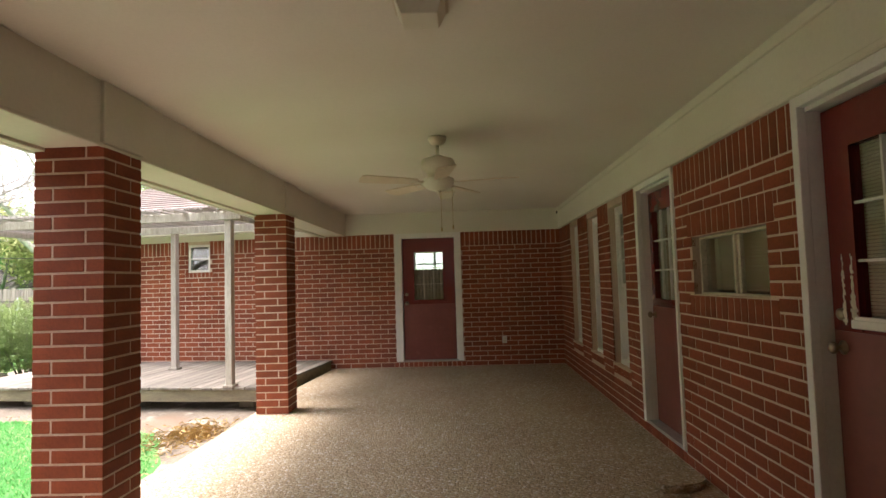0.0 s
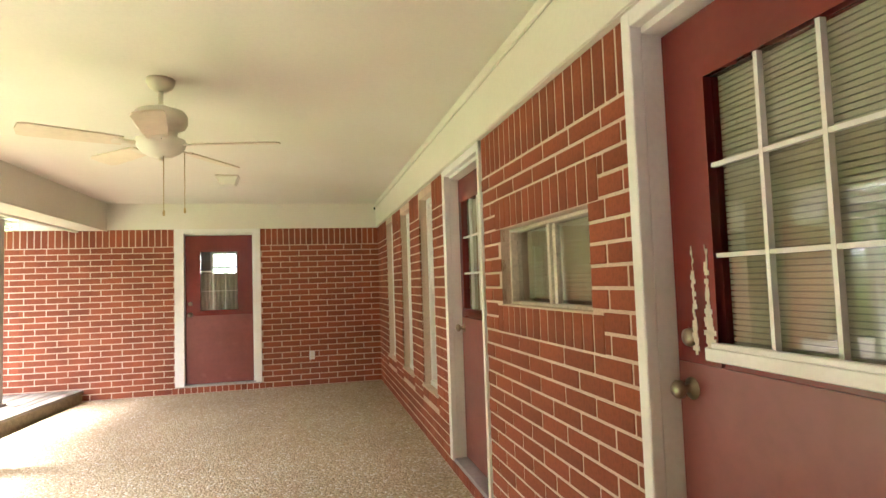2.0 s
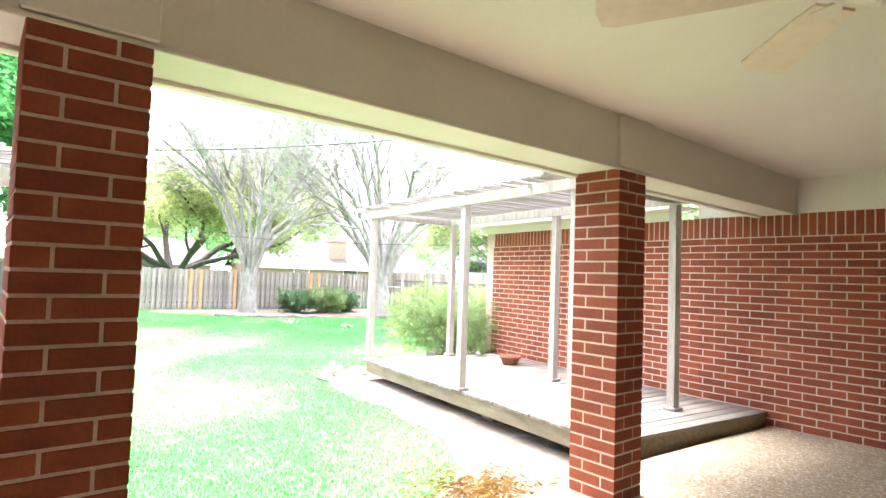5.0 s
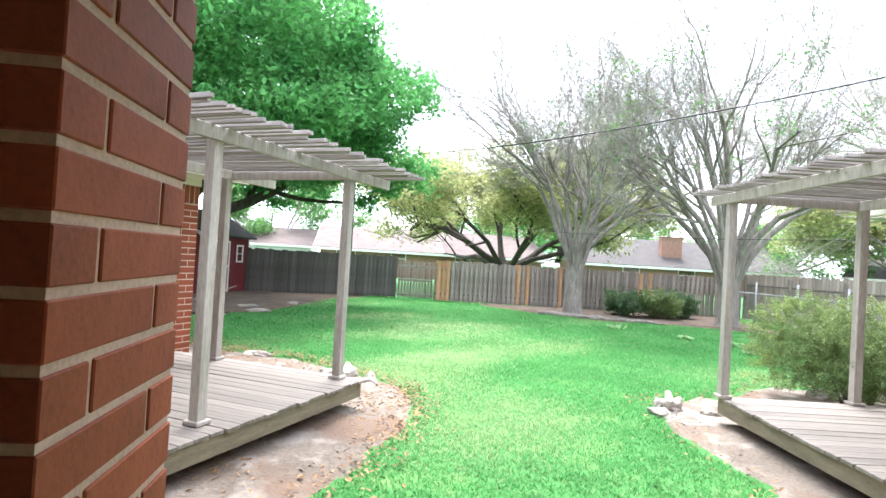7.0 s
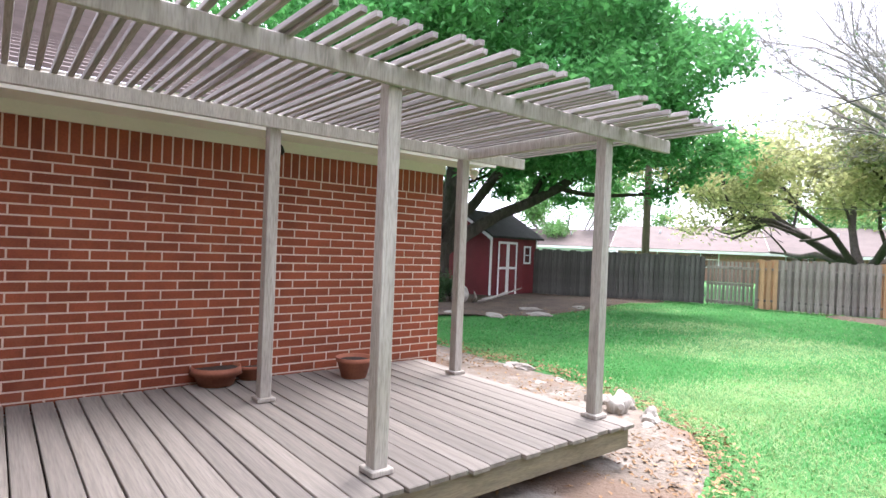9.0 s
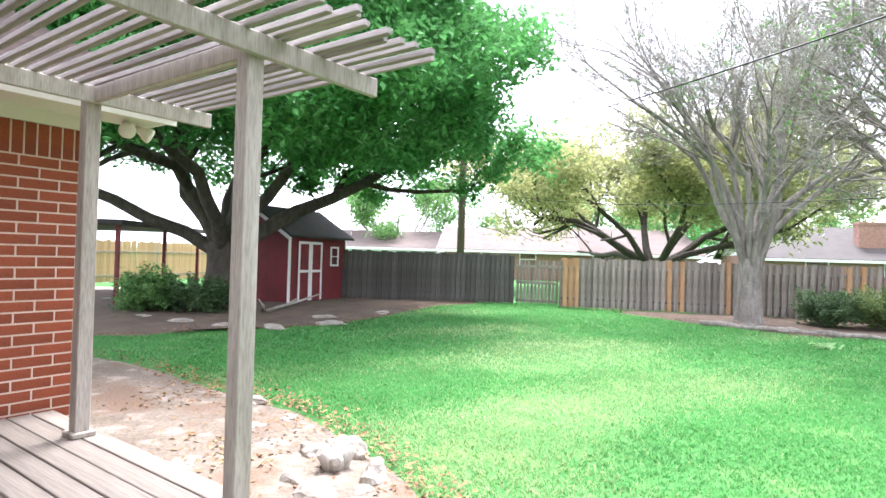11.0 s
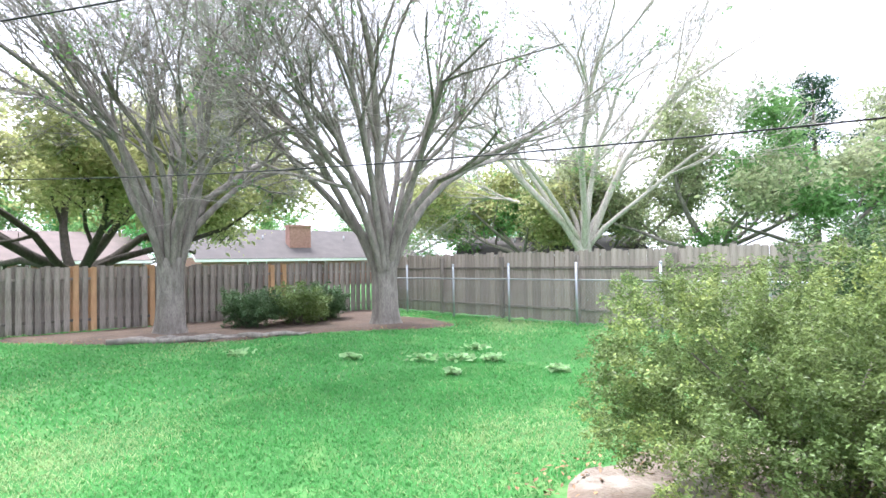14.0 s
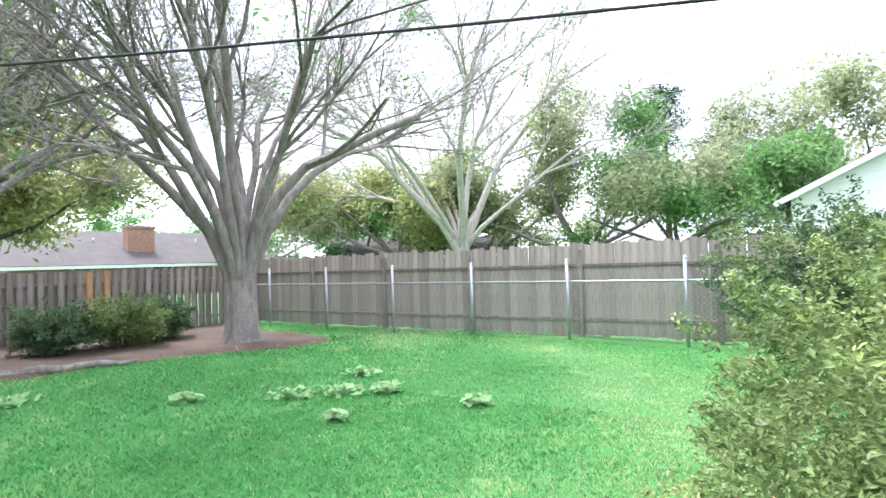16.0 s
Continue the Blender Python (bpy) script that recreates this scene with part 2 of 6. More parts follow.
for at, c in ((0.0, (0.20, 0.13, 0.075)), (0.25, (0.42, 0.32, 0.19)), (0.6, (0.52, 0.41, 0.26)), (0.85, (0.62, 0.53, 0.40)), (1.0, (0.27, 0.15, 0.08))):
    el = tone.color_ramp.elements[0] if at == 0 else tone.color_ramp.elements[1] if at == 1 else tone.color_ramp.elements.new(at)
    el.color = (*c, 1)
blend = nt.nodes.new("ShaderNodeMix")
blend.data_type = "RGBA"
blend.inputs["Factor"].default_value = 0.36
nt.links.new(ab.inputs["Base Color"].links[0].from_socket, blend.inputs["A"])
nt.links.new(tone.outputs["Color"], blend.inputs["B"])
nt.links.new(blend.outputs["Result"], ab.inputs["Base Color"])
inv = nt.nodes.new("ShaderNodeMath")
inv.operation = "MULTIPLY"
inv.inputs[1].default_value = -1.0
nt.links.new(peb.outputs["Distance"], inv.inputs[0])
nt.links.new(inv.outputs[0], ab.inputs["Normal"].links[0].from_node.inputs["Height"])

GLASS = bpy.data.materials.new("window_glass")
GLASS.use_nodes = True
gb = GLASS.node_tree.nodes["Principled BSDF"]
gb.inputs["Base Color"].default_value = (0.92, 0.96, 0.93, 1)
gb.inputs["Roughness"].default_value, gb.inputs["Transmission Weight"].default_value = 0.02, 1.0


# ---- helpers of this scene ----
def box(bm, x0, x1, y0, y1, z0, z1, m=None, bevel=0.0):
    """A box in a bmesh, its edges rounded by bevel."""
    vs = [bm.verts.new((x, y, z)) for z in (z0, z1) for x, y in ((x0, y0), (x1, y0), (x1, y1), (x0, y1))]
    fs = [bm.faces.new([vs[i] for i in q]) for q in ((3, 2, 1, 0), (4, 5, 6, 7), (0, 1, 5, 4), (1, 2, 6, 5), (2, 3, 7, 6), (3, 0, 4, 7))]
    if bevel:
        got = bmesh.ops.bevel(bm, geom=list({e for f in fs for e in f.edges}), offset=bevel, segments=1, affect="EDGES")
        vs = list({v for f in got["faces"] for v in f.verts} | {v for v in vs if v.is_valid})
    if m is not None:
        bmesh.ops.transform(bm, matrix=m, verts=vs)
    return vs


def prism(bm, outline, z0, z1, m=None):
    """An upright prism over a plan outline (counter-clockwise)."""
    low = [bm.verts.new((x, y, z0)) for x, y in outline]
    top = [bm.verts.new((x, y, z1)) for x, y in outline]
    n = len(low)
    bm.faces.new(top)
    bm.faces.new(low[::-1])
    for i in range(n):
        bm.faces.new((low[i], low[(i + 1) % n], top[(i + 1) % n], top[i]))
    if m is not None:
        bmesh.ops.transform(bm, matrix=m, verts=low + top)
    return low + top


def lathe(bm, profile, n=24, m=None):
    """A turned shape from (radius, z) pairs; ends with radius 0 close it."""
    rings, made = [], []
    for r, z in profile:
        if r <= 1e-6:
            ring = [bm.verts.new((0, 0, z))]
        else:
            ring = [bm.verts.new((r * math.cos(2 * math.pi * i / n), r * math.sin(2 * math.pi * i / n), z)) for i in range(n)]
        rings.append(ring)
        made += ring
    for a, c in zip(rings, rings[1:]):
        for i in range(n):
            j = (i + 1) % n
            q = [a[i % len(a)], a[j % len(a)], c[j % len(c)], c[i % len(c)]]
            q = list(dict.fromkeys(q))
            if len(q) > 2:
                f = bm.faces.new(q)
                f.smooth = True
    if m is not None:
        bmesh.ops.transform(bm, matrix=m, verts=made)
    return made


def tube(bm, points, radii, n=8):
    """A tapered round tube along points."""
    rings = []
    for i, p in enumerate(points):
        p = Vector(p)
        d = (Vector(points[min(i + 1, len(points) - 1)]) - Vector(points[max(i - 1, 0)])).normalized()
        s = d.cross(Vector((0, 0, 1)) if abs(d.z) < 0.9 else Vector((1, 0, 0))).normalized()
        t = d.cross(s)
        rings.append([bm.verts.new(p + (s * math.cos(2 * math.pi * k / n) + t * math.sin(2 * math.pi * k / n)) * radii[i]) for k in range(n)])
    for a, c in zip(rings, rings[1:]):
        for k in range(n):
            f = bm.faces.new((a[k], a[(k + 1) % n], c[(k + 1) % n], c[k]))
            f.smooth = True
    bm.faces.new(rings[0][::-1])
    bm.faces.new(rings[-1])


def mesh_from(name, bm, mat):
    me = bpy.data.meshes.new(name)
    bmesh.ops.recalc_face_normals(bm, faces=bm.faces)
    bm.to_mesh(me)
    bm.free()
    me.materials.append(mat)
    return me


def part(name, bm, mat, parent=None, label=""):
    """Links a bmesh as one mesh object under a thing or a part."""
    ob = new(name, mesh_from(name, bm, mat))
    ob.parent = parent
    return tagged(ob, label) if label else ob


def thing(name, m, label, category, group=""):
    ob = new(name)
    ob.matrix_basis = m
    return tagged(ob, label, category, group)


def structure(name, bm, mat, label, category, m=None):
    ob = part(name, bm, mat)
    if m is not None:
        ob.matrix_basis = m
    return tagged(ob, label, category, kind="structure")


def quick_mesh(name, verts, faces, mat, smooth=False):
    """A mesh from numpy arrays: verts (n, 3), faces (m, 3 or 4)."""
    me = bpy.data.meshes.new(name)
    verts, faces = np.asarray(verts, np.float32), np.asarray(faces, np.int32)
    k = faces.shape[1]
    me.vertices.add(len(verts))
    me.vertices.foreach_set("co", verts.ravel())
    me.loops.add(faces.size)
    me.loops.foreach_set("vertex_index", faces.ravel())
    me.polygons.add(len(faces))
    me.polygons.foreach_set("loop_start", np.arange(0, faces.size, k, dtype=np.int32))
    me.polygons.foreach_set("use_smooth", np.full(len(faces), smooth))
    me.update(calc_edges=True)
    me.materials.append(mat)
    return me


rng = np.random.default_rng(7)


def leaf_cards(name, centres, size, mat, parent, label="", flat=0.4, ratio=0.5):
    """One mesh of many small folded leaves at the given places."""
    c = np.asarray(centres, float)
    n = len(c)
    nor = rng.normal(size=(n, 3))
    nor[:, 2] = np.abs(nor[:, 2]) + flat
    nor /= np.linalg.norm(nor, axis=1)[:, None]
    a = np.cross(nor, rng.normal(size=(n, 3)))
    a /= np.linalg.norm(a, axis=1)[:, None]
    b = np.cross(nor, a)
    s = (size * rng.uniform(0.65, 1.3, n))[:, None]
    w = s * ratio
    v = np.stack([c - a * s, c + b * w + nor * s * 0.18, c + a * s, c - b * w + nor * s * 0.18], axis=1).reshape(-1, 3)
    f = np.arange(4 * n).reshape(n, 4)
    f = np.concatenate([f[:, [0, 1, 2]], f[:, [0, 2, 3]]])
    ob = new(name, quick_mesh(name, v, f, mat))
    ob.parent = parent
    return tagged(ob, label) if label else ob


# ---- brick walls ----
COURSE, BRICK_L, BRICK_H, JOINT = 0.0796, 0.241, 0.0665, 0.013
ROWS = 25
SOLDIER_Z, WALL_TOP = ROWS * COURSE, ROWS * COURSE + 0.238
brick_meshes = {}


def brick_mesh(l, d, h):
    """One brick with slightly rounded edges, shared by all bricks of its size."""
    l = round(l, 3)
    key = (l, round(d, 3), round(h, 3))
    if key not in brick_meshes:
        bm = bmesh.new()
        box(bm, -l / 2, l / 2, -d / 2, d / 2, -h / 2, h / 2, bevel=0.0022)
        brick_meshes[key] = mesh_from("brick", bm, BRICK)
    return brick_meshes[key]


def clip(a, b, z0, z1, holes):
    """The stretches of a..b that no opening takes at that height."""
    runs = [(a, b)]
    for s0, s1, h0, h1 in holes:
        if z1 > h0 + 0.02 and z0 < h1 - 0.02:
            runs = [r for p, q in runs for r in ((p, min(q, s0)), (max(p, s1), q)) if r[1] - r[0] > 0.03]
    return runs


def lay(length, holes, start=0.0, top_row=True):
    """All bricks of a wall: (s0, s1, z0, z1)."""
    out = []
    for row in range(ROWS):
        z0 = row * COURSE + JOINT / 2
        s = start - (BRICK_L + JOINT) * (0.5 if row % 2 else 0.0)
        while s < length:
            for p, q in clip(max(s, 0.0), min(s + BRICK_L, length), z0, z0 + BRICK_H, holes):
                out.append((p, q, z0, z0 + BRICK_H))
            s += BRICK_L + JOINT
    if top_row:
        s = 0.004
        while s < length - 0.03:
            for p, q in clip(s, min(s + BRICK_H, length), SOLDIER_Z, WALL_TOP, holes):
                out.append((p, q, SOLDIER_Z + JOINT / 2, WALL_TOP - 0.002))
            s += COURSE
    return out


def brick_wall(name, origin, angle, length, holes=(), extra=(), single=None, label="", thick=0.17, solid_holes=()):
    """A brick wall along local x, facing local +y, with openings. single: the stretch of s whose bricks are objects of their own."""
    m = pose(origin[0], origin[1], 0, 0, 0, angle)
    bm = bmesh.new()
    ss = sorted({0.0, length, *(v for h in holes for v in h[:2])})
    zs = sorted({-0.3, WALL_TOP, *(v for h in holes for v in h[2:4] if v < WALL_TOP)})
    for a, b in zip(ss, ss[1:]):
        for c, d in zip(zs, zs[1:]):
            if not any(h[0] < (a + b) / 2 < h[1] and h[2] < (c + d) / 2 < h[3] for h in holes):
                box(bm, a, b, -thick, 0, c, d)
    wall = structure(name, bm, MORTAR, label or "red brick wall with pale mortar joints", "wall", m)
    bricks = lay(length, list(holes) + list(solid_holes)) + list(extra)
    joined, count = [], 0
    for p, q, z0, z1 in bricks:
        mid = (p + q) / 2
        if single and single[0] <= mid <= single[1] and count < 300:
            ob = new("brick", brick_mesh(q - p, 0.03, z1 - z0))
            ob.parent = wall
            ob.location = (mid, -0.0115 + random.uniform(-0.0012, 0.0012), (z0 + z1) / 2)
            count += 1
        else:
            joined.append((p, q, z0, z1))
    vs, fs = [], []
    for i, (p, q, z0, z1) in enumerate(joined):
        e, g = 0.0035 + random.uniform(-0.0012, 0.0012), 0.002
        k = len(vs)
        vs += [(p, -0.01, z0), (q, -0.01, z0), (q, -0.01, z1), (p, -0.01, z1),
               (p, e - g, z0), (q, e - g, z0), (q, e - g, z1), (p, e - g, z1),
               (p + g, e, z0 + g), (q - g, e, z0 + g), (q - g, e, z1 - g), (p + g, e, z1 - g)]
        for a in (0, 4):
            for j in range(4):
                fs.append((k + a + (j + 1) % 4, k + a + j, k + a + 4 + j, k + a + 4 + (j + 1) % 4))
        fs.append((k + 11, k + 10, k + 9, k + 8))
    if joined:
        ob = new("brickwork", quick_mesh("brickwork", vs, fs, BRICK))
        ob.parent = wall
        tagged(ob, kind="stuff")
    return wall


def sill_bricks(s0, s1, z0, z1):
    """Upright bricks side by side, as in a sill or lintel."""
    n = max(1, round((s1 - s0) / COURSE))
    w = (s1 - s0) / n
    return [(s0 + i * w + 0.005, s0 + (i + 1) * w - 0.005, z0 + 0.004, z1 - 0.004) for i in range(n)]


# right-hand wall of the porch: s runs along +y from y = -4.6
R0 = -4.6
RIGHT_HOLES = [(1.59 - R0, 2.58 - R0, 0.09, 2.5), (4.16 - R0, 5.12 - R0, 0.09, 2.5), (2.88 - R0, 3.87 - R0, 1.26, 1.665),
               (5.55 - R0, 6.12 - R0, 0.46, 2.16), (6.63 - R0, 7.22 - R0, 0.46, 2.16), (7.8 - R0, 8.4 - R0, 0.46, 2.16)]
lintel = sill_bricks(2.8 - R0, 3.95 - R0, 1.665, 1.831) + sill_bricks(2.8 - R0, 3.95 - R0, 1.114, 1.26)
for a, b in ((5.5, 6.17), (6.58, 7.27), (7.75, 8.45)):
    lintel += sill_bricks(a - R0, b - R0, 0.36, 0.46)
for a, b in ((1.59, 2.58), (4.16, 5.12)):
    lintel += sill_bricks(a - R0, b - R0, 0.0, 0.088)
solid = [(2.8 - R0, 3.95 - R0, 1.114, 1.26), (2.8 - R0, 3.95 - R0, 1.665, 1.831), (1.59 - R0, 2.58 - R0, -0.1, 0.09), (4.16 - R0, 5.12 - R0, -0.1, 0.09),
         (5.5 - R0, 6.17 - R0, 0.36, 0.46), (6.58 - R0, 7.27 - R0, 0.36, 0.46), (7.75 - R0, 8.45 - R0, 0.36, 0.46)]
wall_east = brick_wall("wall_east", (2.0, R0), 90, 9.3 - R0, RIGHT_HOLES, lintel, (2.58 - R0, 4.2 - R0), solid_holes=solid)

# end wall of the porch: s runs along -x from x = 2
DOOR_S0, DOOR_S1 = 2.0 - 0.34, 2.0 + 0.78
wall_north = brick_wall("wall_north", (2.0, 9.3), 180, 4.62, [(DOOR_S0, DOOR_S1, 0.085, 2.5)], sill_bricks(DOOR_S0 - 0.04, DOOR_S1 + 0.04, 0.0, 0.083),
                        (0.3, 1.6), solid_holes=[(DOOR_S0 - 0.04, DOOR_S1 + 0.04, -0.1, 0.085)])
# far wing, which bends away
FAR_A = 172.0
fd = Vector((math.cos(radians(FAR_A)), math.sin(radians(FAR_A)), 0))
FAR0 = Vector((-2.62, 9.3, 0))
wall_far = brick_wall("wall_far_wing", FAR0, FAR_A, 4.0, [(1.42, 1.84, 1.69, 2.17)], sill_bricks(1.36, 1.9, 1.6, 1.69), None,
                      solid_holes=[(1.36, 1.9, 1.6, 1.69)])
fe = FAR0 + fd * 4.0
wall_far_end = brick_wall("wall_far_end", (fe.x + 0.006, fe.y + 5), FAR_A + 98 - 180 + 180, 4.995, (), (), None)
# near wing, turned by 28.5 degrees
NEAR_A = -28.5
NW = Vector((-8.59, 1.29, 0))
NEAR_M = pose(NW.x, NW.y, 0, 0, 0, NEAR_A)
wall_near = brick_wall("wall_near_wing", NW, NEAR_A, 12.4, (), (), (0.0, 1.75))
nn = NEAR_M.to_3x3() @ Vector((0, -1, 0))
wall_near_end = brick_wall("wall_near_end", NW + nn * 5.0 + NEAR_M.to_3x3() @ Vector((-0.006, 0, 0)), NEAR_A + 90, 4.98)


def brick_column(name, x0, y0, w, d, label):
    """A square pier of bricks laid round in turns."""
    col = thing(name, pose(x0, y0, 0), label, "column", "porch columns")
    bm = bmesh.new()
    box(bm, 0.004, w - 0.004, 0.004, d - 0.004, -0.15, WALL_TOP)
    part("mortar_core", bm, MORTAR, col, "pale mortar core")
    b, j = 0.1, JOINT / 2
    for row in range(28):
        z = (row + 0.5) * WALL_TOP / 28
        if row % 2:
            cells = [(0, w - b, 0, b, -1), (w - b, w, 0, d - b, -1), (b, w, d - b, d, 1), (0, b, b, d, 1)]
        else:
            cells = [(b, w, 0, b, 1), (w - b, w, b, d, 1), (0, w - b, d - b, d, -1), (0, b, 0, d - b, -1)]
        for xa, xb, ya, yb, end in cells:
            along = (xb - xa) > (yb - ya)
            l, dd = (xb - xa, yb - ya) if along else (yb - ya, xb - xa)
            ob = new("brick", brick_mesh(l - JOINT, dd, BRICK_H))
            ob.parent = col
            mx, my = (xa + xb) / 2, (ya + yb) / 2
            ob.location = (mx + end * j, my, z) if along else (mx, my + end * j, z)
            ob.rotation_euler = (0, 0, 0 if along else math.pi / 2)
    return col


for cx, cy, cw in ((-1.99, 2.86, 0.40), (-1.95, 6.06, 0.36), (-1.95, -0.35, 0.36)):
    brick_column("brick_column", cx, cy, cw, 0.36 if cw > 0.37 else 0.32, "square red brick porch column with cream mortar joints")

# ---- porch floor, ceiling, beams ----
bm = bmesh.new()
prism(bm, [(-2.02, -1.6), (2.0, -4.0), (2.0, 9.3), (-1.86, 9.3), (-2.0, 7.2)], -0.32, 0.0)
structure("floor", bm, AGGREGATE, "tan exposed pebble aggregate porch floor slab", "floor")
bm = bmesh.new()
box(bm, -1.95, 2.4, -5, 9.6, 2.58, 2.64)
structure("ceiling", bm, CEILING, "smooth cream painted porch ceiling", "ceiling")
bm = bmesh.new()
box(bm, 1.972, 2.18, R0, 9.3, WALL_TOP, 2.58)
box(bm, 1.952, 1.972, R0, 9.28, 2.515, 2.578, bevel=0.006)
box(bm, 1.962, 1.972, R0, 9.28, WALL_TOP + 0.002, WALL_TOP + 0.035, bevel=0.004)
structure("trim_east", bm, PAINT, "cream painted frieze board above the brick", "trim")
bm = bmesh.new()
box(bm, -2.62, 1.97, 9.272, 9.5, WALL_TOP, 2.58)
structure("trim_north", bm, PAINT, "cream painted frieze board above the end wall", "trim")
bm = bmesh.new()
box(bm, -1.93, -1.6, -4.8, 9.27, 2.215, 2.585)
for x0, x1, z0, z1 in ((-1.99, -1.93, 2.195, 2.235), (-1.962, -1.93, 2.235, 2.30), (-1.6, -1.588, 2.205, 2.225)):
    box(bm, x0, x1, -4.8, 9.26, z0, z1, bevel=0.004)
structure("porch_beam", bm, PAINT, "cream boxed porch beam on brick columns", "beam")
for cy in (2.86, 6.07, -0.35):
    bm = bmesh.new()
    box(bm, -2.04, -1.575, cy - 0.02, cy + 0.375, WALL_TOP + 0.003, 2.579, bevel=0.006)
    structure("trim_column_head", bm, PAINT, "cream boxed column head under the ceiling", "trim")
# outer soffit and fascia of the porch roof
bm = bmesh.new()
box(bm, -2.33, -1.995, -4.8, 9.2, 2.32, 2.34)
box(bm, -2.355, -2.33, -4.8, 9.2, 2.30, 2.46)
structure("trim_eave", bm, WHITE, "white painted eave and fascia of the porch", "trim")


def wing_roof(name, m, length, label, run=5.0, over=0.45):
    """A shingled roof plane over a wing, with white soffit, fascia and frieze; local x along the wall, +y outward."""
    bm = bmesh.new()
    box(bm, -0.35, length, 0.012, over, 2.33, 2.35)
    box(bm, -0.37, length, over, over + 0.022, 2.31, 2.48)
    box(bm, -0.02, length, -0.12, 0.012, WALL_TOP + 0.001, 2.33)
    structure(name + "_trim", bm, PAINT, "cream painted soffit and fascia under the eaves", "trim", m)
    bm = bmesh.new()
    rise = 0.42
    vs, nrow = [], 34
    for i in range(nrow):
        y1, y0 = over + 0.05 - i * (run + over) / nrow, over + 0.05 - (i + 1) * (run + over) / nrow
        za, zb = 2.49 + (over + 0.05 - y1) * rise, 2.49 + (over + 0.05 - y0) * rise
        a = [(-0.4, y1, za + 0.022), (length, y1, za + 0.022), (length, y0, zb), (-0.4, y0, zb), (-0.4, y1, za - 0.012), (length, y1, za - 0.012)]
        q = [bm.verts.new(p) for p in a]
        bm.faces.new((q[0], q[1], q[2], q[3]))
        bm.faces.new((q[4], q[5], q[1], q[0]))
        bm.faces.new((q[3], q[2], q[5], q[4]))
        bm.faces.new((q[0], q[3], q[4]))
        bm.faces.new((q[1], q[5], q[2]))
    structure(name, bm, SHINGLE, label, "roof", m)


wing_roof("roof_near_wing", NEAR_M, 9.2, "brown shingled roof of the near wing")
wing_roof("roof_far_wing", pose(FAR0.x, FAR0.y, 0, 0, 0, FAR_A) @ pose(0.37, 0, 0), 4.05, "brown shingled roof of the far wing")
bm = bmesh.new()
prism(bm, [(-2.6, -4.0), (2.6, -7), (2.6, 9.5), (-2.6, 9.5)], 2.66, 2.8)
structure("roof_porch", bm, SHINGLE, "brown shingled porch roof", "roof")

# plain rooms behind the openings
bm = bmesh.new()
box(bm, 2.20, 5.0, -4.6, -4.5, 0, 2.6)
box(bm, 5.0, 5.1, -4.6, 9.4, 0, 2.6)
box(bm, 2.20, 5.0, 9.3, 9.4, 0, 2.6)
box(bm, 2.20, 5.0, -4.5, 9.3, -0.02, 0.05)
box(bm, 2.20, 5.0, -4.5, 9.3, 2.56, 2.66)
structure("wall_room_east", bm, ROOM, "dim plain room behind the porch windows", "wall")
bm = bmesh.new()
for x0, x1, z0, z1 in ((-1.6, -0.62, 0, 2.5), (0.2, 1.6, 0, 2.5), (-0.62, 0.2, 0, 1.52), (-0.62, 0.2, 2.02, 2.5)):
    box(bm, x0, x1, 11.4, 11.5, z0, z1)
box(bm, -1.7, -1.6, 9.5, 11.5, 0, 2.5)
box(bm, 1.6, 1.7, 9.5, 11.5, 0, 2.5)
box(bm, -1.6, 1.6, 9.5, 11.4, -0.02, 0.05)
box(bm, -1.6, 1.6, 9.5, 11.4, 2.45, 2.55)
structure("wall_room_north", bm, ROOM, "dim plain room behind the end door", "wall")


